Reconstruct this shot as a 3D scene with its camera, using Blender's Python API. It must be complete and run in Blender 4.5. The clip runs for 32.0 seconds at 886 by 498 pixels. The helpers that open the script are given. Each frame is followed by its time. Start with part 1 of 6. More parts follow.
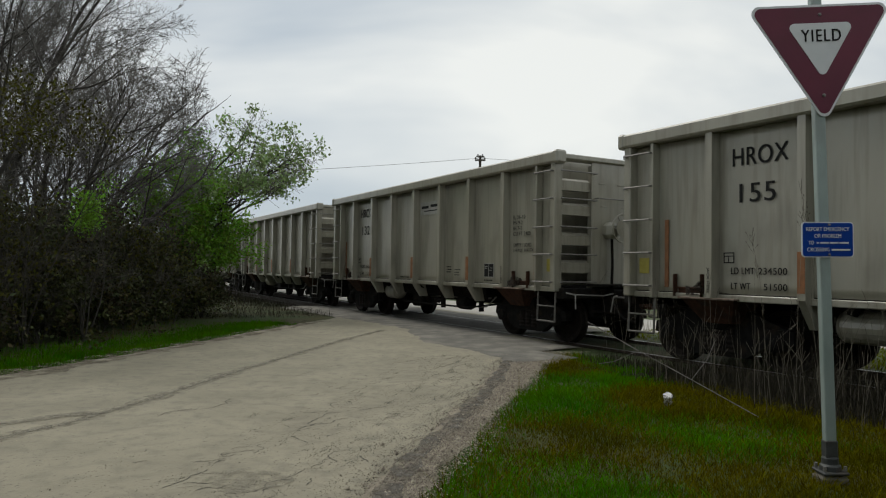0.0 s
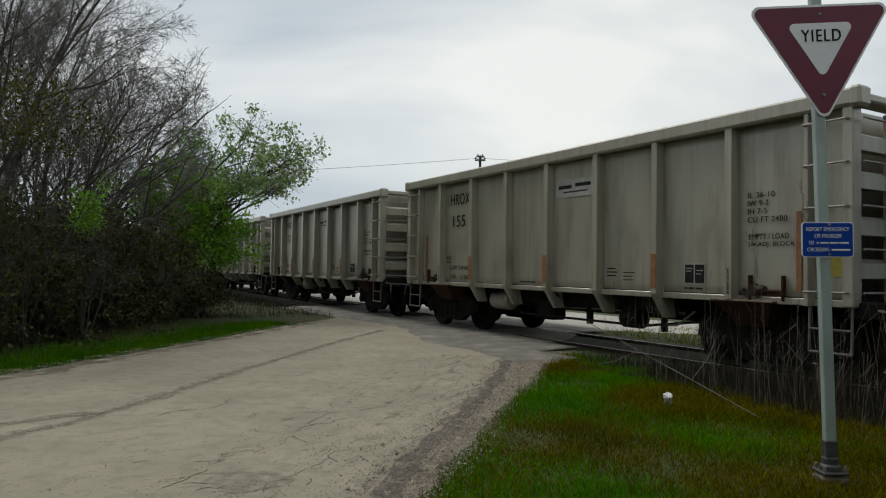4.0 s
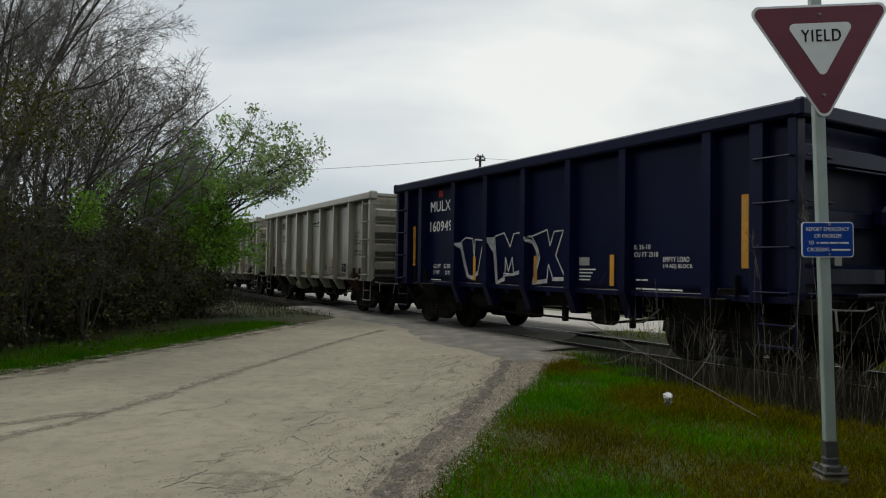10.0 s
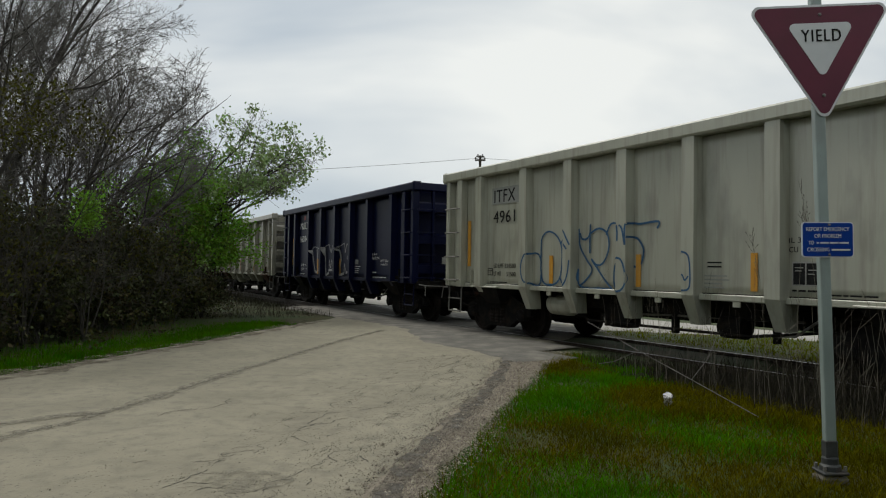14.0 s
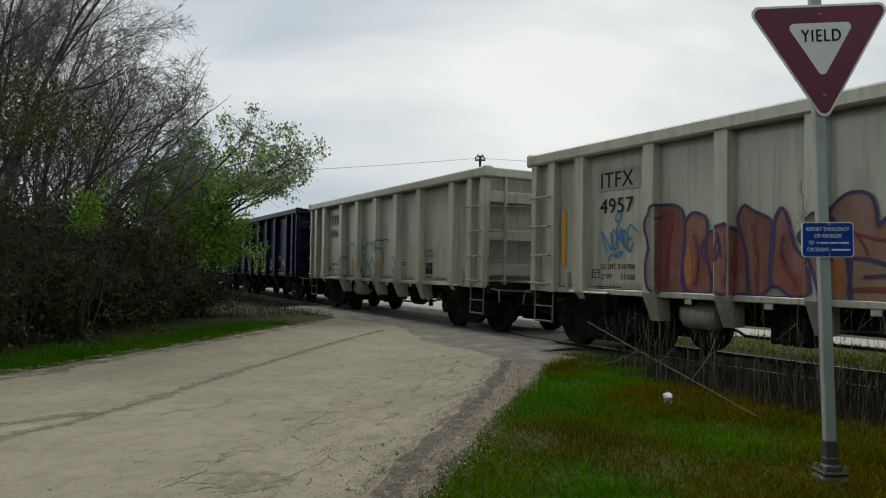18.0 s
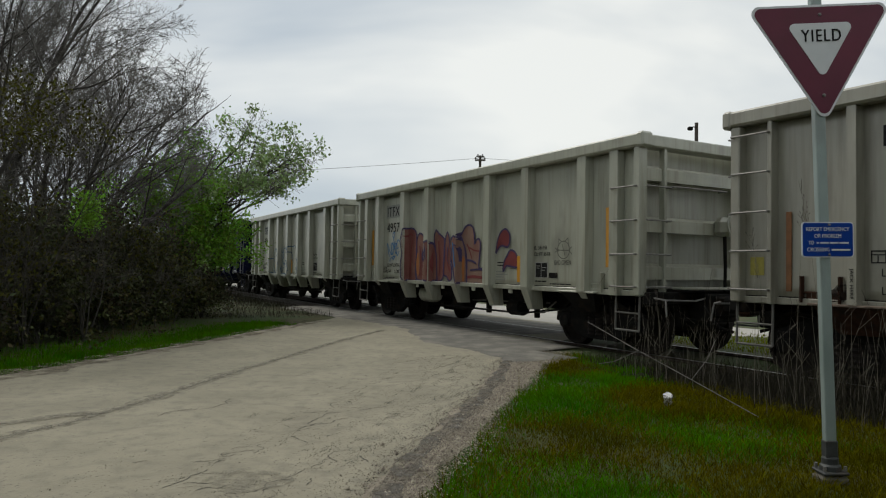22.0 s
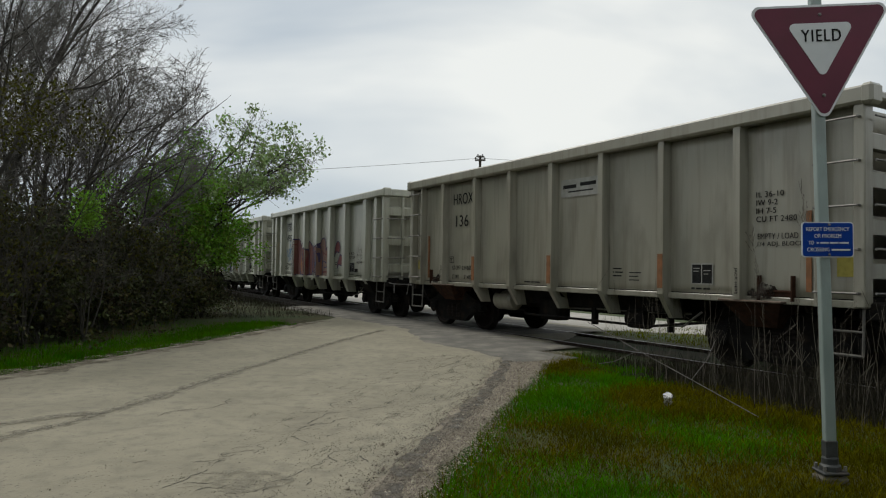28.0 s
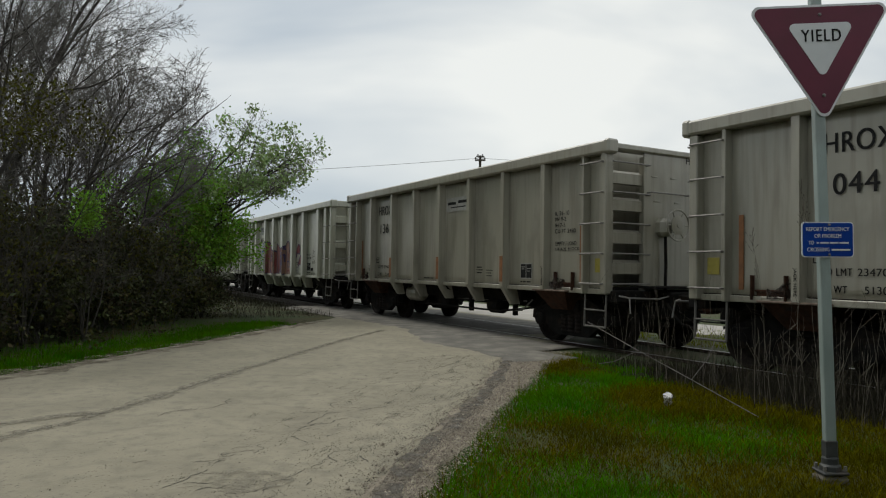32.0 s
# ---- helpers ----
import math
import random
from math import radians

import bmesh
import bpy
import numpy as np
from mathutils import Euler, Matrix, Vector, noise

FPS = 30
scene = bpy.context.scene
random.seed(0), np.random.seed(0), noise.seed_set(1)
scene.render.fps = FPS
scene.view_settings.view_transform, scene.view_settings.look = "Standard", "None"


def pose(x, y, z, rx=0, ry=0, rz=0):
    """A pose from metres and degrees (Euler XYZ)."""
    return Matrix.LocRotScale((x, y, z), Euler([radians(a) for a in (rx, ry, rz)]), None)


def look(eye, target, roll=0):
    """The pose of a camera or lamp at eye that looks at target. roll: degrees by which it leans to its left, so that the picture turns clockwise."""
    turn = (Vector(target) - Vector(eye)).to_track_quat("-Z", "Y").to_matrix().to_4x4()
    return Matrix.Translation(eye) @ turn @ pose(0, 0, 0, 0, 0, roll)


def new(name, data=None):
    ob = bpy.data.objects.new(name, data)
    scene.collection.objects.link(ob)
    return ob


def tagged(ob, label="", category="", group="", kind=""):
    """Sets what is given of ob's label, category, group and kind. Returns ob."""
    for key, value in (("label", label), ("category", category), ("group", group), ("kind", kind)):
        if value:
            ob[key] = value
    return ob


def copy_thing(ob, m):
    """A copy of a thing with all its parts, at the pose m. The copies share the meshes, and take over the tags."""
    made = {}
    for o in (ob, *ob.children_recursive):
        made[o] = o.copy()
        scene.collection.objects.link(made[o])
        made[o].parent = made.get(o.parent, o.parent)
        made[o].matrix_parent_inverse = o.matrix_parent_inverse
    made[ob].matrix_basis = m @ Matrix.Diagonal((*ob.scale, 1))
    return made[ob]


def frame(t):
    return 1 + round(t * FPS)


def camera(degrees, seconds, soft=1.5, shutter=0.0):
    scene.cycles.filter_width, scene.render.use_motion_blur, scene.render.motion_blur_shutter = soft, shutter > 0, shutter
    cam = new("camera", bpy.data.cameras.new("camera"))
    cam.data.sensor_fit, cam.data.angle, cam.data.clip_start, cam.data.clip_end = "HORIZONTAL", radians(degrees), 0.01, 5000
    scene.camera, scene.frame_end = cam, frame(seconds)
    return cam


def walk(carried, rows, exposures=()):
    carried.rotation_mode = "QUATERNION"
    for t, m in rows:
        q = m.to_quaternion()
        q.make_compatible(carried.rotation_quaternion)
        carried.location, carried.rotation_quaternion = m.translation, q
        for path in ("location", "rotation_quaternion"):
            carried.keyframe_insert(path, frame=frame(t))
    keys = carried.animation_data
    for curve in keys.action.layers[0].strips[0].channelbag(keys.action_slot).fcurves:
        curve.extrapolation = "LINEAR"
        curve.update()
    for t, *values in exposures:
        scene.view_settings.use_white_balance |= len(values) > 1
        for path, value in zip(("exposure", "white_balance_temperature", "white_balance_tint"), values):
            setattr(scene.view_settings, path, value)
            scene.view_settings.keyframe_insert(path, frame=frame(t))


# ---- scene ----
# The camera stands still beside the road; rail tops lie at z = 0.
TRIPOD = look((0.0, 0.0, 1.38), (0.0, 10.0, 1.38 + 10.0 * math.tan(0.02856)), roll=0.885)
cam = camera(65.0, 32.0, soft=1.15, shutter=0.03)
walk(cam, [(0.0, TRIPOD), (32.0, TRIPOD)], exposures=[(0.0, 0.0), (32.0, 0.0)])

# ---- daylight: an overcast sky with a veiled sun high over the thicket ----
SUN_ELEVATION, SUN_HEADING = radians(52), radians(-46)


def daylight():
    world = bpy.data.worlds.new("overcast")
    scene.world = world
    world.use_nodes = True
    nodes, links = world.node_tree.nodes, world.node_tree.links
    nodes.clear()
    out = nodes.new("ShaderNodeOutputWorld")
    sky = nodes.new("ShaderNodeTexSky")
    sky.sky_type, sky.sun_disc = "NISHITA", False
    sky.sun_elevation, sky.sun_rotation = SUN_ELEVATION, SUN_HEADING
    clear = nodes.new("ShaderNodeBackground")
    clear.inputs["Strength"].default_value = 0.1
    links.new(sky.outputs[0], clear.inputs["Color"])
    where = nodes.new("ShaderNodeTexCoord")
    stretch = nodes.new("ShaderNodeMapping")
    stretch.inputs["Scale"].default_value = (1.0, 1.0, 2.6)
    stretch.inputs["Location"].default_value = (2.35, 0.6, 0.35)
    links.new(where.outputs["Generated"], stretch.inputs["Vector"])
    puffs = nodes.new("ShaderNodeTexNoise")
    puffs.inputs["Scale"].default_value = 1.35
    puffs.inputs["Detail"].default_value = 5.0
    puffs.inputs["Roughness"].default_value = 0.5
    puffs.inputs["Distortion"].default_value = 0.35
    links.new(stretch.outputs[0], puffs.inputs["Vector"])
    ramp = nodes.new("ShaderNodeValToRGB")
    ramp.color_ramp.elements[0].position = 0.385
    ramp.color_ramp.elements[0].color = (0.51, 0.575, 0.625, 1)
    ramp.color_ramp.elements[1].position = 0.60
    ramp.color_ramp.elements[1].color = (0.915, 0.928, 0.885, 1)
    links.new(puffs.outputs["Fac"], ramp.inputs["Fac"])
    cloud = nodes.new("ShaderNodeBackground")
    cloud.inputs["Strength"].default_value = 1.0
    links.new(ramp.outputs["Color"], cloud.inputs["Color"])
    mix = nodes.new("ShaderNodeMixShader")
    mix.inputs["Fac"].default_value = 0.9
    links.new(clear.outputs[0], mix.inputs[1])
    links.new(cloud.outputs[0], mix.inputs[2])
    links.new(mix.outputs[0], out.inputs["Surface"])
    sun = new("sun", bpy.data.lights.new("sun", "SUN"))
    sun.data.energy, sun.data.angle, sun.data.color = 1.95, radians(24), (1.0, 0.955, 0.885)
    ahead = Vector((math.sin(SUN_HEADING) * math.cos(SUN_ELEVATION), math.cos(SUN_HEADING) * math.cos(SUN_ELEVATION), math.sin(SUN_ELEVATION)))
    sun.matrix_world = look(ahead * 60, (0, 0, 0))


daylight()


# ---- materials ----
def material(name, low, high, rough=0.7, metal=0.0, grain=8.0, detail=5.0, bump=0.0, stretch=(1, 1, 1), stain=None, stain_scale=1.2, stain_at=(0.52, 0.7),
             spots=None, spots_scale=30.0, spots_at=(0.62, 0.72), bump_scale=None, vary=0.0, specular=0.4, leaf=False, streak=None):
    m = bpy.data.materials.new(name)
    m.use_nodes = True
    nodes, links = m.node_tree.nodes, m.node_tree.links
    shader = nodes["Principled BSDF"]
    shader.inputs["Roughness"].default_value = rough
    shader.inputs["Metallic"].default_value = metal
    shader.inputs["Specular IOR Level"].default_value = specular
    where = nodes.new("ShaderNodeTexCoord")
    scaled = nodes.new("ShaderNodeMapping")
    scaled.inputs["Scale"].default_value = stretch
    links.new(where.outputs["Object"], scaled.inputs["Vector"])

    def cloudy(scale, depth=detail, plain=False):
        n = nodes.new("ShaderNodeTexNoise")
        n.inputs["Scale"].default_value, n.inputs["Detail"].default_value = scale, depth
        links.new(where.outputs["Object"] if plain else scaled.outputs[0], n.inputs["Vector"])
        return n.outputs["Fac"]

    def band(value, a, b):
        r = nodes.new("ShaderNodeMapRange")
        r.inputs["From Min"].default_value, r.inputs["From Max"].default_value = a, b
        links.new(value, r.inputs["Value"])
        return r.outputs[0]

    def blend(fac, a, b):
        x = nodes.new("ShaderNodeMix")
        x.data_type = "RGBA"
        links.new(fac, x.inputs["Factor"])
        for slot, value in ((6, a), (7, b)):
            if isinstance(value, tuple):
                x.inputs[slot].default_value = (*value, 1)
            else:
                links.new(value, x.inputs[slot])
        return x.outputs[2]

    colour = blend(band(cloudy(grain), 0.3, 0.7), low, high)
    if stain:
        colour = blend(band(cloudy(stain_scale), *stain_at), colour, stain)
    if streak:
        long_way = nodes.new("ShaderNodeMapping")
        long_way.inputs["Scale"].default_value = (7.0, 7.0, 0.45)
        links.new(where.outputs["Object"], long_way.inputs["Vector"])
        runs = nodes.new("ShaderNodeTexNoise")
        runs.inputs["Scale"].default_value, runs.inputs["Detail"].default_value = 1.6, 7.0
        links.new(long_way.outputs[0], runs.inputs["Vector"])
        colour = blend(band(runs.outputs["Fac"], 0.48, 0.95), colour, streak)
    if spots:
        colour = blend(band(cloudy(spots_scale, 3.0, True), *spots_at), colour, spots)
    if vary:
        info = nodes.new("ShaderNodeNewGeometry")
        hsv = nodes.new("ShaderNodeHueSaturation")
        links.new(colour, hsv.inputs["Color"])
        r = nodes.new("ShaderNodeMapRange")
        r.inputs["To Min"].default_value, r.inputs["To Max"].default_value = 1 - vary, 1 + vary
        links.new(info.outputs["Random Per Island"], r.inputs["Value"])
        links.new(r.outputs[0], hsv.inputs["Value"])
        h = nodes.new("ShaderNodeMapRange")
        h.inputs["To Min"].default_value, h.inputs["To Max"].default_value = 0.5 - vary * 0.06, 0.5 + vary * 0.04
        links.new(info.outputs["Random Per Island"], h.inputs["Value"])
        links.new(h.outputs[0], hsv.inputs["Hue"])
        colour = hsv.outputs[0]
    links.new(colour, shader.inputs["Base Color"])
    if bump:
        b = nodes.new("ShaderNodeBump")
        b.inputs["Strength"].default_value = 0.6
        b.inputs["Distance"].default_value = bump
        links.new(cloudy(bump_scale or grain * 3, 6.0, True), b.inputs["Height"])
        links.new(b.outputs[0], shader.inputs["Normal"])
    if leaf:
        through_leaf = nodes.new("ShaderNodeBsdfTranslucent")
        links.new(colour, through_leaf.inputs["Color"])
        mixed = nodes.new("ShaderNodeMixShader")
        mixed.inputs["Fac"].default_value = 0.3
        links.new(shader.outputs[0], mixed.inputs[1])
        links.new(through_leaf.outputs[0], mixed.inputs[2])
        links.new(mixed.outputs[0], nodes["Material Output"].inputs["Surface"])
    return m


CAR_GREY = material("weathered_grey_paint", (0.225, 0.216, 0.170), (0.28, 0.269, 0.214), 0.34, streak=(0.11, 0.092, 0.065), specular=1.0, grain=1.6, stretch=(1, 1, 0.35), stain=(0.134, 0.126, 0.10), stain_scale=2.6,
                    stain_at=(0.55, 0.85), spots=(0.20, 0.13, 0.08), spots_scale=26, spots_at=(0.74, 0.80), bump=0.004, bump_scale=5)
CAR_PALE = material("pale_grey_green_paint", (0.295, 0.30, 0.24), (0.36, 0.367, 0.296), 0.34, streak=(0.15, 0.135, 0.095), specular=1.0, grain=1.6, stretch=(1, 1, 0.35), stain=(0.16, 0.16, 0.13), stain_scale=2.6,
                    stain_at=(0.56, 0.85), spots=(0.24, 0.16, 0.10), spots_scale=26, spots_at=(0.75, 0.80), bump=0.004, bump_scale=5)
CAR_NAVY = material("dark_navy_paint", (0.0007, 0.0022, 0.020), (0.0010, 0.0031, 0.027), 0.42, specular=0.18, grain=1.8, stretch=(1, 1, 0.35), stain=(0.0014, 0.003, 0.018), stain_scale=3,
                    stain_at=(0.55, 0.85), bump=0.004, bump_scale=5)
DARK_STEEL = material("grimy_black_steel", (0.006, 0.006, 0.006), (0.014, 0.013, 0.012), 0.8, specular=0.1, grain=9, stain=(0.024, 0.018, 0.013), stain_scale=5, bump=0.003)
RUST = material("rusty_brown_steel", (0.03, 0.015, 0.010), (0.065, 0.032, 0.02), 0.85, specular=0.1, grain=10, stain=(0.03, 0.022, 0.018), stain_scale=6, bump=0.003)
WHEEL_STEEL = material("wheel_steel", (0.010, 0.009, 0.008), (0.024, 0.019, 0.016), 0.7, 0.1, specular=0.1, grain=12, bump=0.002)
BARE_STEEL = material("worn_bare_steel", (0.17, 0.165, 0.155), (0.26, 0.25, 0.235), 0.55, 0.5, grain=15)
STEP_STEEL = material("grimy_step_steel", (0.09, 0.088, 0.08), (0.14, 0.135, 0.122), 0.7, 0.2, grain=12)
RAIL_STEEL = material("rail_steel", (0.03, 0.022, 0.017), (0.06, 0.045, 0.035), 0.55, 0.5, grain=14, bump=0.002)
RAIL_HEAD = material("polished_rail_head", (0.18, 0.175, 0.17), (0.3, 0.29, 0.28), 0.42, 0.9, grain=22)
ORANGE = material("faded_orange_reflector", (0.17, 0.075, 0.03), (0.235, 0.105, 0.042), 0.6, grain=12, stain=(0.25, 0.1, 0.04), stain_scale=6)
YELLOW = material("amber_reflector", (0.46, 0.21, 0.02), (0.56, 0.28, 0.03), 0.5, grain=12, stain=(0.45, 0.24, 0.05), stain_scale=6)
LABEL_YELLOW = material("faded_yellow_label", (0.27, 0.235, 0.045), (0.36, 0.31, 0.06), 0.6, grain=20)
INK = material("black_lettering_paint", (0.010, 0.010, 0.010), (0.022, 0.022, 0.022), 0.7, specular=0.1, grain=20)
PENCIL = material("grey_marker_line", (0.07, 0.07, 0.06), (0.11, 0.11, 0.095), 0.7, grain=20)
WHITE_PAINT = material("white_lettering_paint", (0.62, 0.62, 0.6), (0.75, 0.75, 0.73), 0.6, grain=18)
STICKER_WHITE = material("off_white_sticker", (0.26, 0.26, 0.24), (0.34, 0.34, 0.315), 0.5, grain=9, stain=(0.24, 0.24, 0.21), stain_scale=7)
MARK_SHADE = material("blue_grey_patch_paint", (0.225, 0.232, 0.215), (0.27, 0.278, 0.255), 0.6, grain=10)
TAG_BLUE = material("blue_spray_paint", (0.014, 0.062, 0.14), (0.028, 0.10, 0.20), 0.6, grain=9)
TAG_SKY = material("sky_blue_spray_paint", (0.015, 0.11, 0.27), (0.03, 0.16, 0.34), 0.6, grain=9)
TAG_PURPLE = material("purple_spray_paint", (0.028, 0.02, 0.07), (0.05, 0.035, 0.10), 0.6, grain=9)
TAG_WHITE = material("worn_white_spray_paint", (0.24, 0.24, 0.25), (0.46, 0.46, 0.46), 0.7, grain=9)
TAG_TAN = material("tan_spray_paint", (0.17, 0.10, 0.075), (0.225, 0.145, 0.11), 0.65, grain=5, stretch=(1, 1, 0.4), stain=(0.19, 0.085, 0.065), stain_scale=3.0, stain_at=(0.5, 0.68))
TAG_ORANGE = material("orange_under_spray", (0.26, 0.10, 0.03), (0.36, 0.14, 0.035), 0.6, grain=8)
TAG_RED = material("red_spray_paint", (0.13, 0.040, 0.034), (0.19, 0.075, 0.06), 0.65, grain=6, stretch=(1, 1, 0.4), stain=(0.21, 0.12, 0.085), stain_scale=3.2, stain_at=(0.5, 0.68))
TAG_DEEP = material("deep_red_spray_paint", (0.13, 0.02, 0.022), (0.18, 0.035, 0.034), 0.65, grain=5)
RED_MARK = material("red_mark_paint", (0.24, 0.014, 0.014), (0.3, 0.02, 0.02), 0.5)


# ---- tools for building ----
def part(name, bm, mat, parent=None, label="", smooth=False):
    data = bpy.data.meshes.new(name)
    bmesh.ops.recalc_face_normals(bm, faces=bm.faces)
    bm.to_mesh(data)
    bm.free()
    data.materials.append(mat)
    if smooth:
        data.polygons.foreach_set("use_smooth", [True] * len(data.polygons))
    ob = new(name, data)
    if parent:
        ob.parent = parent
    if label:
        ob["label"] = label
    return ob


def sheet(name, verts, faces, mat, parent=None, label="", smooth=False):
    data = bpy.data.meshes.new(name)
    data.from_pydata([tuple(v) for v in verts], [], [tuple(f) for f in faces])
    data.update()
    data.materials.append(mat)
    if smooth:
        data.polygons.foreach_set("use_smooth", [True] * len(data.polygons))
    ob = new(name, data)
    if parent:
        ob.parent = parent
    if label:
        ob["label"] = label
    return ob


def box(bm, x0, x1, y0, y1, z0, z1, bevel=0.0):
    made = bmesh.ops.create_cube(bm, size=1.0)["verts"]
    for v in made:
        v.co = Vector(((x0 + x1) / 2 + v.co.x * (x1 - x0), (y0 + y1) / 2 + v.co.y * (y1 - y0), (z0 + z1) / 2 + v.co.z * (z1 - z0)))
    if bevel:
        edges = list({e for v in made for e in v.link_edges})
        bmesh.ops.bevel(bm, geom=edges, offset=bevel, segments=1, affect="EDGES")


def boxed(name, dims, mat, parent, label="", bevel=0.006):
    bm = bmesh.new()
    box(bm, *dims, bevel)
    return part(name, bm, mat, parent, label)


def rod(bm, p, q, r, n=8, r2=None):
    p, q = Vector(p), Vector(q)
    axis = q - p
    made = bmesh.ops.create_cone(bm, cap_ends=True, segments=n, radius1=r, radius2=r if r2 is None else r2, depth=axis.length)["verts"]
    m = Matrix.Translation((p + q) / 2) @ axis.to_track_quat("Z", "Y").to_matrix().to_4x4()
    for v in made:
        v.co = m @ v.co


def bent(bm, points, r, n=6):
    for p, q in zip(points, points[1:]):
        rod(bm, p, q, r, n)


def prism(bm, outline, z0, z1, top=None):
    """An outline of (x, y) carried from z0 up to z1, where it may have another shape of as many corners."""
    low = [bm.verts.new((x, y, z0)) for x, y in outline]
    high = [bm.verts.new((x, y, z1)) for x, y in (top or outline)]
    n = len(low)
    for i in range(n):
        bm.faces.new((low[i], low[(i + 1) % n], high[(i + 1) % n], high[i]))
    bm.faces.new(low[::-1])
    bm.faces.new(high)


def turned(bm, profile, axis_from, axis_to, n=24):
    """A wheel-like body: (radius, distance along the axis) swept round the axis."""
    a, b = Vector(axis_from), Vector(axis_to)
    m = Matrix.Translation(a) @ (b - a).to_track_quat("Z", "Y").to_matrix().to_4x4()
    rings = [[bm.verts.new(m @ Vector((r * math.cos(2 * math.pi * i / n), r * math.sin(2 * math.pi * i / n), h))) for i in range(n)] for r, h in profile]
    for low, high in zip(rings, rings[1:]):
        for i in range(n):
            bm.faces.new((low[i], low[(i + 1) % n], high[(i + 1) % n], high[i]))
    bm.faces.new(rings[0][::-1])
    bm.faces.new(rings[-1])


def letters(text, width, height, m, mat, parent, name="lettering", bold=0.0, spacing=1.0):
    """Words as a thin mesh: their lower left corner at the origin of m, scaled to width and height."""
    cu = bpy.data.curves.new(name, "FONT")
    cu.body, cu.extrude, cu.space_character = text, 0.01, spacing
    tmp = new("tmp", cu)
    bpy.context.view_layer.update()
    data = bpy.data.meshes.new_from_object(tmp.evaluated_get(bpy.context.evaluated_depsgraph_get()))
    bpy.data.objects.remove(tmp)
    bpy.data.curves.remove(cu)
    co = np.array([v.co[:] for v in data.vertices])
    low, high = co.min(0), co.max(0)
    span = np.maximum(high - low, 1e-6)
    flat = [((x - low[0]) / span[0] * (width - 2 * bold * height) + bold * height, (y - low[1]) / span[1] * height, 0.002 if z > 0 else 0.0) for x, y, z in co]
    polys = [tuple(p.vertices) for p in data.polygons]
    bpy.data.meshes.remove(data)
    # heavier strokes: the same shape thrice, a little apart and each a hair prouder
    verts, faces = [], []
    for k, shift in enumerate((-1, 0, 1) if bold else (0,)):
        start = len(verts)
        verts += [tuple(m @ Vector((x + shift * bold * height, y, z + 0.0005 * k))) for x, y, z in flat]
        faces += [tuple(v + start for v in p) for p in polys]
    data = bpy.data.meshes.new(name)
    data.from_pydata(verts, [], faces)
    data.update()
    data.materials.clear()
    data.materials.append(mat)
    ob = new(name, data)
    ob.parent = parent
    return ob


def smoothed(points, closed=False, steps=8):
    """A rounded line through points (Catmull-Rom)."""
    pts = [Vector(p) for p in points]
    n, out = len(pts), []
    spans = n if closed else n - 1
    for i in range(spans):
        a, b, c, d = (pts[(i + k) % n] if closed else pts[min(max(i + k, 0), n - 1)] for k in (-1, 0, 1, 2))
        for j in range(steps):
            t = j / steps
            out.append(0.5 * ((2 * b) + (c - a) * t + (2 * a - 5 * b + 4 * c - d) * t * t + (3 * b - a - 3 * c + d) * t ** 3))
    if not closed:
        out.append(pts[-1])
    return out


# ---- the line of the track and the train's progress along it ----
def heading(s):
    s = min(max(s, -45.0), 48.0)
    return 1.05571 + 0.00152 * s - 0.0000963 * s * s / 2


_STEP = 0.25
_LINE = {0: Vector((0.0, 19.35))}
for _i in range(0, 640):
    _LINE[_i + 1] = _LINE[_i] + _STEP * Vector((-math.cos(heading((_i + 0.5) * _STEP)), math.sin(heading((_i + 0.5) * _STEP))))
for _i in range(0, -440, -1):
    _LINE[_i - 1] = _LINE[_i] - _STEP * Vector((-math.cos(heading((_i - 0.5) * _STEP)), math.sin(heading((_i - 0.5) * _STEP))))


def on_track(s, side=0.0):
    """The point at s metres along the track (0 is straight ahead of the camera), and side metres towards the camera's side."""
    i = math.floor(s / _STEP)
    p = _LINE[i].lerp(_LINE[i + 1], s / _STEP - i)
    a = heading(s)
    return Vector((p.x - math.sin(a) * side, p.y - math.cos(a) * side))


# metres along the track of the second grey car's middle, second by second
PROGRESS = (-14.12, -12.39, -10.54, -8.55, -6.51, -4.44, -2.32, -0.10, 2.24, 4.68, 7.19, 9.75, 12.34, 14.93, 17.47, 19.96, 22.40, 24.81, 27.17, 29.43,
            31.62, 33.70, 35.65, 37.49, 39.24, 40.90, 42.44, 43.83, 45.11, 46.28, 47.37, 48.37, 49.28)


def progress(t):
    i = min(int(t), 31)
    a, b, c, d = (PROGRESS[min(max(i + k, 0), 32)] for k in (-1, 0, 1, 2))
    if i == 0:
        a = 2 * b - c
    if i == 31:
        d = 2 * c - b
    u = t - i
    return 0.5 * ((2 * b) + (c - a) * u + (2 * a - 5 * b + 4 * c - d) * u * u + (3 * b - a - 3 * c + d) * u ** 3)


PAD = material("rusty_tan_plate", (0.09, 0.06, 0.045), (0.17, 0.13, 0.10), 0.8, grain=9, stain=(0.04, 0.025, 0.018), stain_scale=6, bump=0.002)
SOOT = material("black_grease_stain", (0.014, 0.011, 0.009), (0.04, 0.03, 0.023), 0.8, grain=5, specular=0.2)


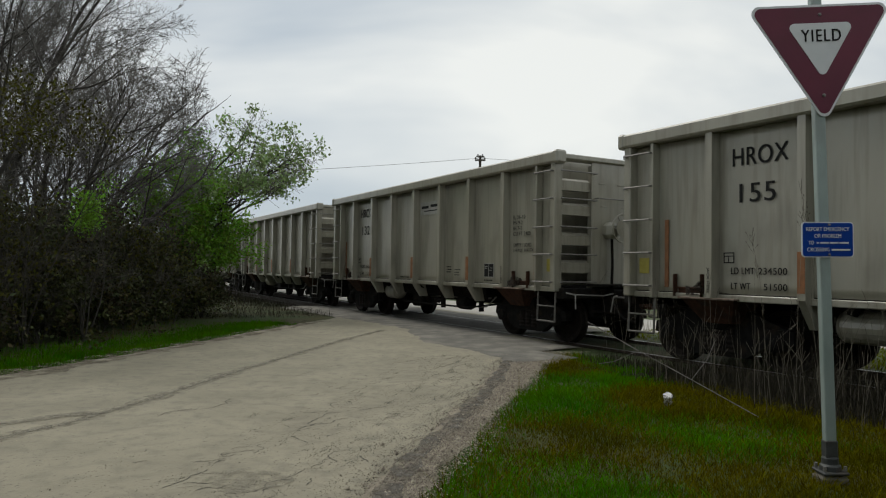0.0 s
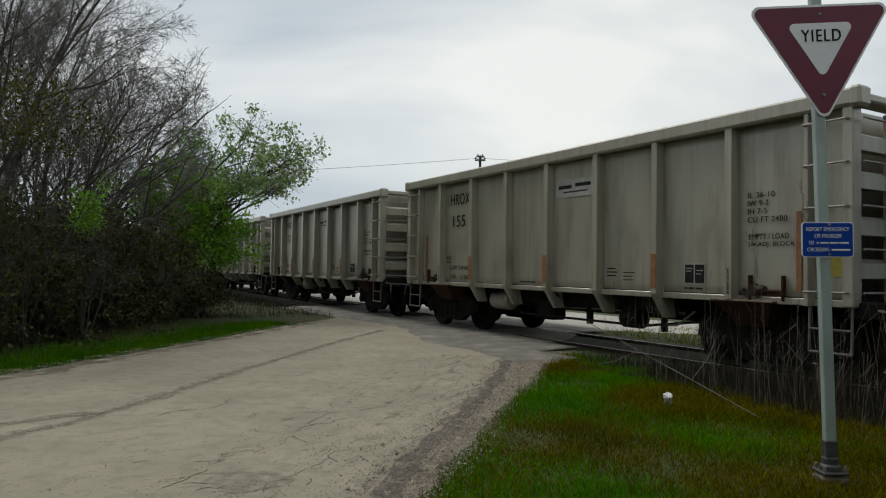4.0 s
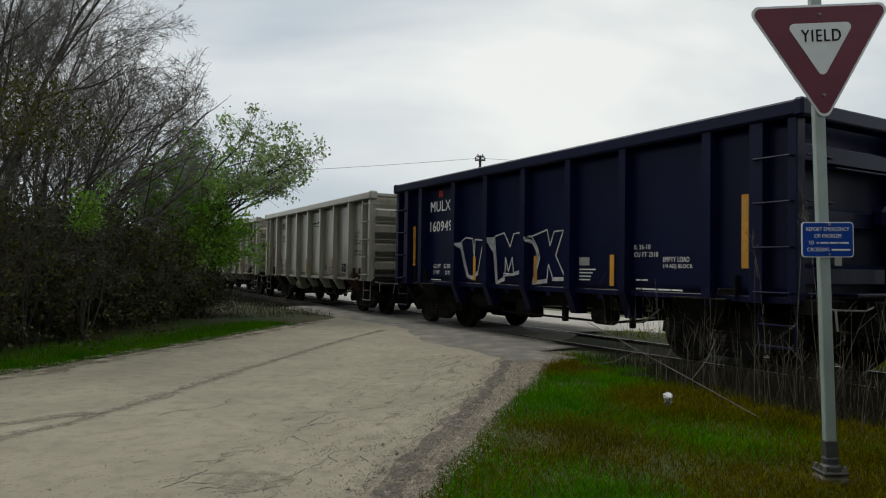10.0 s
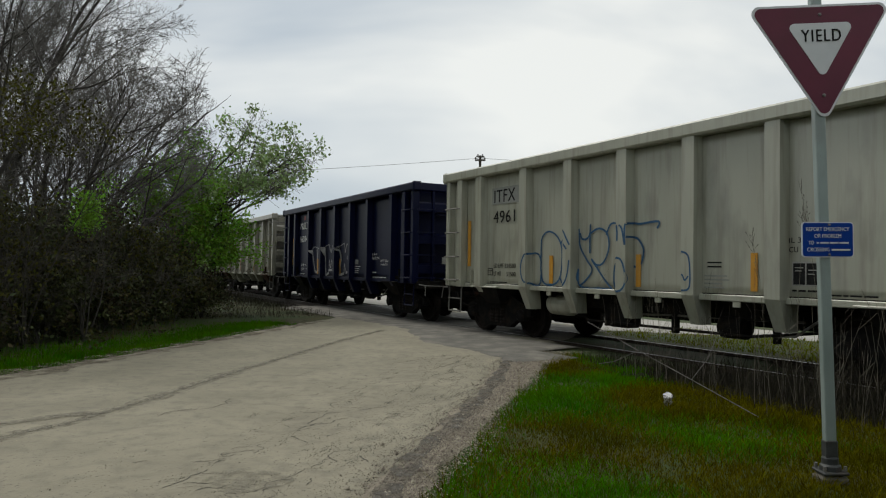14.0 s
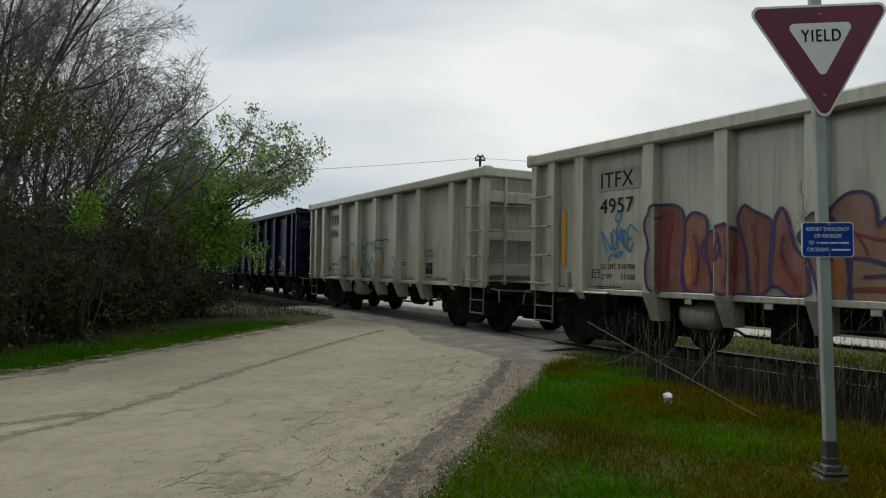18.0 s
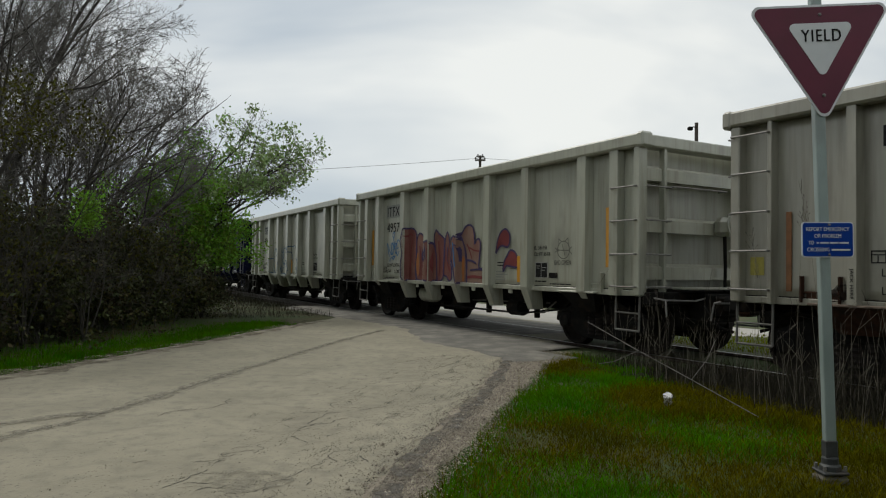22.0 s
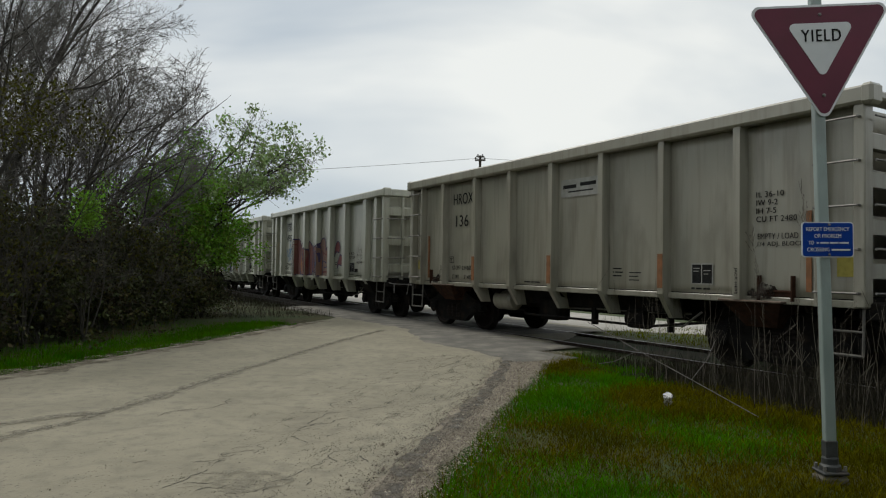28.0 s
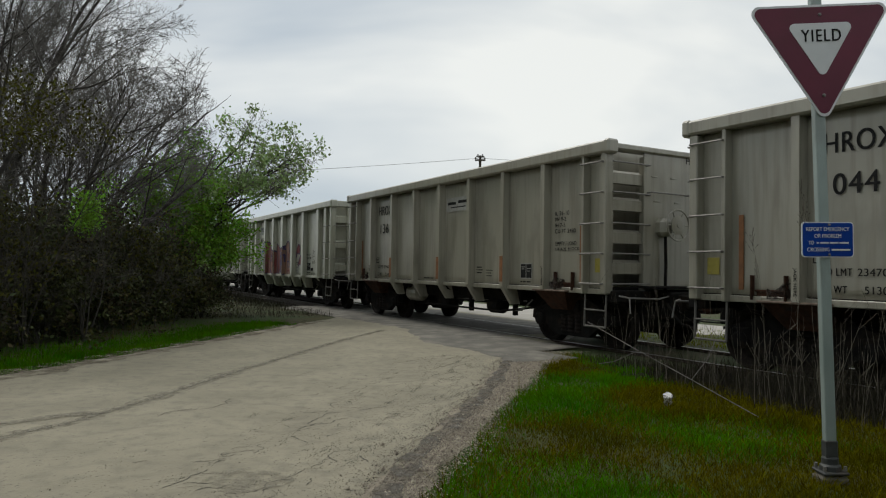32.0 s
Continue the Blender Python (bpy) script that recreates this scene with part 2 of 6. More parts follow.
# ---- open-top aggregate cars: x runs forward, y to the camera's side, z from the rail tops ----
HALF, SHEET, FACE, SILL, TOP = 5.72, 1.385, 1.545, 1.05, 3.58
BOGIE, AXLE, WHEEL = 4.22, 0.90, 0.44
NEAR = Matrix(((-1, 0, 0, 0), (0, 0, 1, 0), (0, 1, 0, 0), (0, 0, 0, 1)))
FAR = Matrix(((1, 0, 0, 0), (0, 0, -1, 0), (0, 1, 0, 0), (0, 0, 0, 1)))


def side_matrix(u, z, lat=SHEET + 0.007, near=True):
    return Matrix.Translation((u, lat if near else -lat, z)) @ (NEAR if near else FAR)


def words(car, text, u, z, width, height, mat, bold=0.013):
    letters(text, width, height, side_matrix(u, z), mat, car, bold=bold, spacing=1.08)


def bars(car, u, z, lines, mat, height=0.045, gap=0.075):
    """Small print that cannot be read: a line of bars for each tuple of widths."""
    bm = bmesh.new()
    for row, widths in enumerate(lines):
        x = u
        for w in widths:
            box(bm, x - w, x, SHEET + 0.004, SHEET + 0.006, z - row * gap, z - row * gap + height * 0.7)
            x -= w + height * 0.7
    return part("small_print", bm, mat, car)


def framed_stencil(car, u, z, wide, tall):
    bm = bmesh.new()
    for a, b, c, e in ((0, wide, 0, 0.014), (0, wide, tall - 0.014, tall), (0, 0.014, 0, tall), (wide - 0.014, wide, 0, tall), (0.02, wide - 0.02, tall * 0.62, tall * 0.62 + 0.012), (wide * 0.42, wide * 0.42 + 0.012, 0.01, tall * 0.6)):
        box(bm, u - b, u - a, SHEET + 0.004, SHEET + 0.006, z + c, z + e)
    part("stencil_frame", bm, INK, car)


def wavy_side(name, y, mat, car, seed):
    cols, rows = 72, 14
    verts, faces = [], []
    for back in (0, 1):
        for j in range(rows + 1):
            for i in range(cols + 1):
                x, z = -5.56 + 11.12 * i / cols, SILL + (3.40 - SILL) * j / rows
                edge = math.sin(math.pi * j / rows)
                d = (noise.noise((x * 1.1 + seed, z * 1.3, seed)) * 0.005 - 0.006 + 0.003 * math.cos(2 * math.pi * x / 1.31)) * edge
                verts.append((x, y + (1 if y > 0 else -1) * (d - back * 0.012), z))
    n = (cols + 1) * (rows + 1)
    for j in range(rows):
        for i in range(cols):
            a = j * (cols + 1) + i
            faces += [(a, a + 1, a + cols + 2, a + cols + 1), (n + a + cols + 1, n + a + cols + 2, n + a + 1, n + a)]
    for i in range(cols):
        a, b = i, rows * (cols + 1) + i
        faces += [(n + a, n + a + 1, a + 1, a), (b, b + 1, n + b + 1, n + b)]
    return sheet(name, verts, faces, mat, car, smooth=True)


def bogie(car, x):
    for side in (1, -1):
        bm = bmesh.new()
        y = 0.98 * side
        outline = [(-1.18, 0.44), (-1.16, 0.60), (-0.80, 0.72), (-0.46, 0.86), (0.46, 0.86), (0.80, 0.72), (1.16, 0.60), (1.18, 0.44), (0.78, 0.38), (0.44, 0.17), (-0.44, 0.17), (-0.78, 0.38)]
        low = [bm.verts.new((x + a, y - 0.07, b)) for a, b in outline]
        high = [bm.verts.new((x + a, y + 0.07, b)) for a, b in outline]
        n = len(outline)
        for i in range(n):
            bm.faces.new((low[i], low[(i + 1) % n], high[(i + 1) % n], high[i]))
        bm.faces.new(low)
        bm.faces.new(high)
        for a in (-AXLE, AXLE):
            box(bm, x + a - 0.14, x + a + 0.14, y - 0.10, y + 0.10, 0.33, 0.62, 0.02)
        frame_part = part("side_frame", bm, DARK_STEEL, car)
        for a in (-AXLE, AXLE):
            bm = bmesh.new()
            turned(bm, [(0.12, 0), (0.13, 0.03), (0.09, 0.06), (0.04, 0.065)], (x + a, y + 0.10 * side, WHEEL), (x + a, y + 0.3 * side, WHEEL), 12)
            part("bearing_cap", bm, DARK_STEEL, frame_part)
        bm = bmesh.new()
        for k in (-0.2, 0.0, 0.2):
            turned(bm, [(0.07 if i % 2 else 0.085, 0.25 + 0.035 * i) for i in range(12)], (x + k, y + 0.05 * side, 0.0), (x + k, y + 0.05 * side, 1.0), 10)
        part("spring_nest", bm, WHEEL_STEEL, frame_part)
    boxed("bolster", (x - 0.24, x + 0.24, -1.12, 1.12, 0.55, 0.92), DARK_STEEL, car, bevel=0.03)
    boxed("brake_rigging", (x - 0.62, x + 0.62, -0.62, 0.62, 0.30, 0.62), DARK_STEEL, car, bevel=0.05)
    for k in (-1, 1):
        boxed("brake_shoe_hanger", (x + k * 0.46 - 0.06, x + k * 0.46 + 0.06, -0.84, 0.84, 0.34, 0.86), DARK_STEEL, car, bevel=0.02)
    for a in (-0.28, 0.28):
        boxed("brake_beam", (x + a - 0.05, x + a + 0.05, -0.85, 0.85, 0.36, 0.46), DARK_STEEL, car)


def wheelset(car, x):
    bm = bmesh.new()
    rod(bm, (0, -1.05, 0), (0, 1.05, 0), 0.075, 12)
    for side in (1, -1):
        turned(bm, [(0.10, -0.02), (0.16, -0.05), (0.30, -0.03), (0.37, 0.015), (0.385, 0.05), (WHEEL - 0.004, 0.055), (WHEEL, 0.045), (WHEEL, -0.04), (WHEEL + 0.026, -0.06), (WHEEL + 0.026, -0.09), (0.36, -0.09),
                    (0.16, -0.09), (0.1, -0.1)], (0, 0.75 * side, 0), (0, 1.75 * side, 0), 28)
    ob = part("wheelset", bm, WHEEL_STEEL, car)
    ob.location = (x, 0, WHEEL)
    return ob


def ladder(car, x_in, x_out, side, mat, rungs):
    """A corner ladder on the side of the car, its stirrup step below the sill."""
    y = side * (FACE + 0.05)
    for z in rungs:
        bm = bmesh.new()
        rod(bm, (x_in, y, z), (x_out, y, z), 0.014, 8)
        for x in (x_in, x_out):
            rod(bm, (x, side * SHEET, z), (x, y + side * 0.008, z), 0.017, 6)
        part("ladder_rung", bm, BARE_STEEL if mat is not CAR_NAVY else mat, car)
    bm = bmesh.new()
    bent(bm, [(x_in, side * 1.45, SILL), (x_in, side * 1.47, 0.44), (x_out, side * 1.47, 0.44), (x_out, side * 1.45, SILL)], 0.017, 8)
    rod(bm, (x_in, side * 1.47, 0.72), (x_out, side * 1.47, 0.72), 0.014, 8)
    part("stirrup_step", bm, mat if mat is CAR_NAVY else STEP_STEEL, car)


def underframe(car, paint):
    boxed("centre_sill", (-6.0, 6.0, -0.36, 0.36, 0.58, 1.04), DARK_STEEL, car, bevel=0.02)
    for side in (1, -1):
        boxed("stringer", (-2.6, 2.6, *sorted((side * 0.95, side * 1.02)), 0.72, 1.04), DARK_STEEL, car, bevel=0.01)
    bm = bmesh.new()
    turned(bm, [(0.05, 0), (0.17, 0.04), (0.21, 0.10), (0.21, 0.62), (0.17, 0.68), (0.05, 0.72)], (1.76, 0.98, 0.74), (2.76, 0.98, 0.74), 20)
    part("air_reservoir", bm, paint, car, "pale painted cylindrical air tank")
    boxed("control_valve", (0.35, 0.85, 0.72, 1.08, 0.42, 0.86), DARK_STEEL, car, bevel=0.05)
    bm = bmesh.new()
    turned(bm, [(0.06, 0), (0.17, 0.02), (0.17, 0.4), (0.06, 0.44)], (-1.85, 0.95, 0.60), (-1.4, 0.95, 0.60), 18)
    part("brake_cylinder", bm, DARK_STEEL, car)
    bm = bmesh.new()
    bent(bm, [(-5.9, 0.55, 0.62), (-2.9, 0.9, 0.62), (-2.0, 1.12, 0.50), (1.3, 1.12, 0.50), (1.6, 0.9, 0.55), (3.0, 0.5, 0.55)], 0.022, 6)
    part("train_pipe", bm, DARK_STEEL, car)
    bm = bmesh.new()
    bent(bm, [(-2.7, 0.95, 0.74), (-0.6, 0.95, 0.70), (0.4, 0.8, 0.66)], 0.018, 6)
    bent(bm, [(-2.9, 0.95, 0.78), (-2.6, 1.0, 0.55), (-2.1, 1.0, 0.52)], 0.018, 6)
    part("brake_rod", bm, BARE_STEEL, car)
    for x, w in ((-0.55, 0.05), (0.95, 0.05), (-2.3, 0.04)):
        boxed("hanger_bracket", (x - w, x + w, 0.9, 1.0, 0.42, 0.86), DARK_STEEL, car, bevel=0.01)
    for x in (-4.8, -2.2, 0.0, 2.2, 4.8):
        bm = bmesh.new()
        bm2 = [(-1.38, SILL - 0.01), (1.38, SILL - 0.01), (1.3, 0.9), (0.4, 0.74), (-0.4, 0.74), (-1.3, 0.9)]
        low = [bm.verts.new((x - 0.02, a, b)) for a, b in bm2]
        high = [bm.verts.new((x + 0.02, a, b)) for a, b in bm2]
        for i in range(6):
            bm.faces.new((low[i], low[(i + 1) % 6], high[(i + 1) % 6], high[i]))
        bm.faces.new(low)
        bm.faces.new(high)
        part("cross_bearer", bm, DARK_STEEL, car)
    for end in (1, -1):
        bm = bmesh.new()
        box(bm, end * 5.95 - 0.12, end * 5.95 + 0.12, -0.22, 0.22, 0.66, 1.0, 0.03)
        box(bm, min(end * 6.0, end * 6.36), max(end * 6.0, end * 6.36), -0.10, 0.10, 0.74, 0.96, 0.03)
        part("coupler_shank", bm, DARK_STEEL, car)
        bm = bmesh.new()
        box(bm, min(end * 6.33, end * 6.52), max(end * 6.33, end * 6.52), -0.19, 0.15, 0.70, 1.0, 0.05)
        part("coupler_knuckle", bm, RUST, car)
        bm = bmesh.new()
        bent(bm, [(end * 5.98, -0.45 * end, 0.84), (end * 6.12, -0.47 * end, 0.68), (end * 6.26, -0.42 * end, 0.52), (end * 6.42, -0.30 * end, 0.46)], 0.026, 8)
        part("air_hose", bm, DARK_STEEL, car)
        bm = bmesh.new()
        bent(bm, [(end * 5.9, 0.25, 0.98), (end * 6.02, 0.7, 0.93), (end * 6.02, 1.36, 0.95), (end * 5.86, 1.44, 0.98)], 0.013, 6)
        bent(bm, [(end * 6.02, 1.36, 0.95), (end * 6.06, 1.38, 0.70)], 0.013, 6)
        part("uncoupling_lever", bm, BARE_STEEL, car)
        # dark block added to close the bright gap below the car's end
        boxed("dark_end_block", (min(end * 4.95, end * 5.62), max(end * 4.95, end * 5.62), -0.62, 0.62, 0.46, 0.88), DARK_STEEL, car, bevel=0.05)
        # end sill
        boxed("end_sill", (min(end * 5.5, end * 5.74), max(end * 5.5, end * 5.74), -1.42, 1.42, 0.86, 1.06), DARK_STEEL, car, bevel=0.02)
        for side in (1, -1):
            bm = bmesh.new()
            o = side * 1.5
            prism(bm, [(end * 4.1 - 0.26, side * 0.9), (end * 4.1 + 0.24, side * 0.9), (end * 4.1 + 0.22, side * 1.24), (end * 4.1 - 0.24, side * 1.24)], 0.66, 1.0,
                  [(end * 4.1 - 0.46, side * 0.9), (end * 4.1 + 0.42, side * 0.9), (end * 4.1 + 0.42, o), (end * 4.1 - 0.46, o)])
            part("bolster_bracket", bm, RUST if paint is CAR_GREY else DARK_STEEL, car)
            boxed("pad_plate", (end * 4.1 - 0.50, end * 4.1 + 0.46, min(side * 1.1, side * 1.54), max(side * 1.1, side * 1.54), 1.0, 1.03), PAD if paint is CAR_GREY else paint, car, bevel=0.008)
            bm = bmesh.new()
            for k in (-0.24, 0.24):
                box(bm, end * 4.45 + k - 0.012, end * 4.45 + k + 0.012, min(side * 1.39, side * 1.47), max(side * 1.39, side * 1.47), 1.03, 1.36, 0.004)
            box(bm, end * 4.45 - 0.23, end * 4.45 + 0.23, min(side * 1.39, side * 1.42), max(side * 1.39, side * 1.42), 1.14, 1.17, 0.006)
            box(bm, end * 4.45 - 0.20, end * 4.45 + 0.20, min(side * 1.39, side * 1.40), max(side * 1.39, side * 1.40), 1.05, 1.14, 0.004)
            part("push_pole_bracket", bm, RUST if paint is CAR_GREY else paint, car)


def brake_wheel(car, end, y, z, paint):
    bm = bmesh.new()
    n, r = 28, 0.27
    ring = [(end * 5.86, y + r * math.cos(2 * math.pi * i / n), z + r * math.sin(2 * math.pi * i / n)) for i in range(n + 1)]
    bent(bm, ring, 0.018, 6)
    for i in range(6):
        a = 2 * math.pi * i / 6
        rod(bm, (end * 5.83, y, z), (end * 5.86, y + r * math.cos(a), z + r * math.sin(a)), 0.013, 6)
    turned(bm, [(0.10, 0.0), (0.17, 0.012), (0.17, 0.022), (0.10, 0.03)], (end * 5.84, y, z), (end * 6.84, y, z), 20)
    rod(bm, (end * 5.58, y, z), (end * 5.88, y, z), 0.045, 10)
    part("brake_wheel", bm, paint, car)
    boxed("brake_gear_box", (min(end * 5.52, end * 5.78), max(end * 5.52, end * 5.78), y - 0.02, y + 0.28, z - 0.20, z + 0.13), paint, car, bevel=0.08)
    bm = bmesh.new()
    bent(bm, [(end * 5.68, y + 0.12, z - 0.18), (end * 5.68, y + 0.10, 1.5), (end * 5.68, y + 0.12, 0.95)], 0.028, 6)
    part("brake_chain", bm, DARK_STEEL, car)


def car_body(kind):
    """The body, ends, ladders and running gear that all cars of a kind share."""
    grey = kind == "grey"
    paint = {"grey": CAR_GREY, "pale": CAR_PALE, "navy": CAR_NAVY}[kind]
    car = new("hopper_car")
    for side in (1, -1):
        wavy_side("side_sheet", side * SHEET, paint, car, 3.0 if side > 0 else 9.0)
        # top chord: a box beam with bevelled corners and end caps
        bm = bmesh.new()
        y0, y1 = sorted((side * 1.36, side * 1.58))
        box(bm, -HALF, HALF, y0, y1, TOP - 0.21, TOP, 0.03)
        part("top_chord", bm, paint, car)
        for end in (1, -1):
            boxed("chord_cap", (min(end * 5.60, end * 5.75), max(end * 5.60, end * 5.75), y0 - 0.015, y1 + 0.015, TOP - 0.23, TOP + 0.015), paint, car, bevel=0.035)
        boxed("side_sill", (-5.6, 5.6, *sorted((side * 1.36, side * 1.43)), SILL - 0.06, SILL + 0.03), paint, car, bevel=0.01)
        ribs = (-3.94, -2.61, -1.29, 0.04, 1.35, 2.65, 4.02) if grey else (-4.27, -2.62, -1.27, 0.07, 1.40, 2.72, 4.30)
        half = 0.055 if grey else 0.075 if kind == "navy" else 0.11
        for x in ribs:
            outer = abs(x) > 3.5
            bm = bmesh.new()
            base = half + (0.03 if kind == "pale" else 0.012)
            outline = [(x - base, side * SHEET), (x - half, side * FACE), (x + half, side * FACE), (x + base, side * SHEET)]
            prism(bm, outline, SILL - (0.0 if not outer else 0.02), TOP - 0.21)
            rib = part("rib", bm, paint, car)
            if not outer or not grey:
                bm = bmesh.new()
                if grey:
                    low = [(x - 0.055, side * 1.10), (x - 0.04, side * 1.30), (x + 0.04, side * 1.30), (x + 0.055, side * 1.10)]
                    prism(bm, low, 0.68, SILL, [(x - base, side * 1.2), (x - half, side * FACE), (x + half, side * FACE), (x + base, side * 1.2)])
                elif outer:
                    low = [(x - 0.07, side * 1.15), (x - 0.07, side * 1.44), (x + 0.07, side * 1.44), (x + 0.07, side * 1.15)]
                    prism(bm, low, 0.90, SILL, [(x - base, side * 1.2), (x - half, side * FACE), (x + half, side * FACE), (x + base, side * 1.2)])
                else:
                    low = [(x - 0.09, side * 1.12), (x - 0.085, side * 1.36), (x + 0.085, side * 1.36), (x + 0.09, side * 1.12)]
                    prism(bm, low, 0.62, SILL, [(x - base, side * 1.2), (x - half, side * FACE), (x + half, side * FACE), (x + base, side * 1.2)])
                part("rib_foot", bm, paint, car)
        if not grey:
            for x in (0.75, -0.6, -2.0, 2.05):
                boxed("drain_tab", (x - 0.06, x + 0.06, *sorted((side * 1.39, side * 1.42)), SILL - 0.14, SILL - 0.02), paint, car)
        rungs = (1.17, 1.68, 2.19, 2.71, 3.22) if grey else (1.14, 1.72, 2.30, 2.88) if kind == "navy" else (1.14, 1.66, 2.20, 2.74)
        for end in (1, -1):
            # the corner post, and the stile that carries the ladder's inner ends
            boxed("corner_post", (min(end * 5.50, end * 5.64), max(end * 5.50, end * 5.64), *sorted((side * 1.36, side * 1.54)), SILL - 0.05, TOP - 0.21), paint, car, bevel=0.015)
            boxed("ladder_stile", (end * 5.06 - (0.03 if grey else 0.1), end * 5.06 + (0.03 if grey else 0.1), *sorted((side * SHEET, side * FACE)), SILL - 0.06, TOP - 0.21), paint, car, bevel=0.008)
            ladder(car, end * 5.06, end * 5.58, side, paint, rungs)
            # ladder round the corner, on the end
            inner = 0.60 if grey else 0.92
            for z in rungs:
                bm = bmesh.new()
                rod(bm, (end * 5.72, side * 1.46, z), (end * 5.72, side * inner, z), 0.014, 8)
                rod(bm, (end * 5.55, side * inner, z), (end * 5.73, side * inner, z), 0.016, 6)
                part("end_rung", bm, BARE_STEEL if kind != "navy" else paint, car)
            boxed("end_stile", (min(end * 5.50, end * 5.62), max(end * 5.50, end * 5.62), *sorted((side * (inner - 0.02), side * (inner + 0.04))), SILL, TOP - 0.2), paint, car)
    boxed("floor_plate", (-5.5, 5.5, -1.385, 1.385, SILL, SILL + 0.05), DARK_STEEL, car)
    for end in (1, -1):
        depth = 5.02 if grey else 5.18
        boxed("end_sheet", (min(end * depth, end * (depth + 0.03)), max(end * depth, end * (depth + 0.03)), -1.385, 1.385, SILL, TOP - 0.03), paint, car)
        boxed("end_chord", (min(end * 5.38, end * 5.66), max(end * 5.38, end * 5.66), -1.36, 1.36, TOP - (0.13 if grey else 0.20), TOP - (0.03 if grey else 0.005)), paint, car, bevel=0.02)
        levels = (2.97, 2.51, 1.95, 1.43) if grey else (2.95, 2.12, 1.36)
        for z in levels:
            bm = bmesh.new()
            tall = 0.09 if grey else 0.10
            outline = [(5.43, z - tall), (5.43, z + tall + 0.06), (5.57, z + tall), (5.57, z - tall)]
            a = [bm.verts.new((end * x, -1.36, h)) for x, h in outline]
            b = [bm.verts.new((end * x, 1.36, h)) for x, h in outline]
            for i in range(4):
                bm.faces.new((a[i], a[(i + 1) % 4], b[(i + 1) % 4], b[i]))
            bm.faces.new(a)
            bm.faces.new(b)
            part("end_beam", bm, paint, car)
        if grey:
            boxed("end_plate", (min(end * 5.57, end * 5.60), max(end * 5.57, end * 5.60), -1.3, 0.62, SILL + 0.02, TOP - 0.045), paint, car)
            for y, z in ((0.38, 3.05), (-0.1, 3.05), (0.32, 2.62), (-0.2, 2.62)):
                boxed("weld_tab", (min(end * 5.595, end * 5.612), max(end * 5.595, end * 5.612), y - 0.07, y + 0.07, z - 0.012, z + 0.012), paint, car, bevel=0.004)
        bm = bmesh.new()
        near_end = 0.54 if grey else 0.84
        rod(bm, (end * 5.72, near_end, 2.76), (end * 5.72, -0.4, 2.76), 0.014, 8)
        for y in (near_end, -0.4):
            rod(bm, (end * 5.57, y, 2.76), (end * 5.73, y, 2.76), 0.014, 6)
        part("grab_iron", bm, BARE_STEEL if kind != "navy" else paint, car)
        boxed("end_platform", (min(end * 5.6, end * 5.95), max(end * 5.6, end * 5.95), -0.6, 0.75, 1.10, 1.14), DARK_STEEL if kind == "grey" else paint, car, bevel=0.01)
    brake_wheel(car, -1, 0.06 if grey else -0.55, 2.20, paint)
    underframe(car, paint if kind != "navy" else DARK_STEEL)
    for x in (BOGIE, -BOGIE):
        bogie(car, x)
    # reflector strips on both sides
    stripe = ORANGE if grey else YELLOW
    lat = FACE + 0.004 if grey else SHEET + 0.012
    tall_at = (4.88, -4.88) if grey else (4.85, -4.80)
    for side in (1, -1):
        for x in ((2.65, 0.06, -2.61) if grey else (2.0, -0.18, -2.26)):
            boxed("reflector_strip", (x - 0.05, x + 0.05, *sorted((side * (lat - 0.006), side * (lat + 0.004))), 1.14, 1.66), stripe, car, bevel=0)
        for x in tall_at:
            l2 = SHEET + 0.012
            boxed("reflector_strip", (x - (0.036 if grey else 0.055), x + (0.036 if grey else 0.055), *sorted((side * (l2 - 0.006), side * (l2 + 0.004))), 1.16 if grey else 1.45, 2.18 if grey else 2.46), stripe, car, bevel=0)
    return car


def data_panel(car, u=-3.07, z=1.52):
    """The stencilled test record: two black fields in a white border, a line of print below."""
    plate_ob = boxed("test_plate", (u - 0.38, u, SHEET + 0.004, SHEET + 0.008, z - 0.31, z), STICKER_WHITE, car, bevel=0)
    for a, b in ((0.018, 0.175), (0.195, 0.362)):
        boxed("test_field", (u - b, u - a, SHEET + 0.008, SHEET + 0.011, z - 0.29, z - 0.02), INK, plate_ob, bevel=0)
    bm = bmesh.new()
    for a, b, c, e in ((0.04, 0.15, 0.07, 0.082), (0.04, 0.13, 0.11, 0.122), (0.22, 0.34, 0.10, 0.112), (0.22, 0.30, 0.15, 0.162)):
        box(bm, u - b, u - a, SHEET + 0.011, SHEET + 0.013, z - e, z - c)
    part("plate_print", bm, STICKER_WHITE, plate_ob)
    bars(car, u, z - 0.38, ((0.06, 0.1, 0.12),), INK, 0.035)


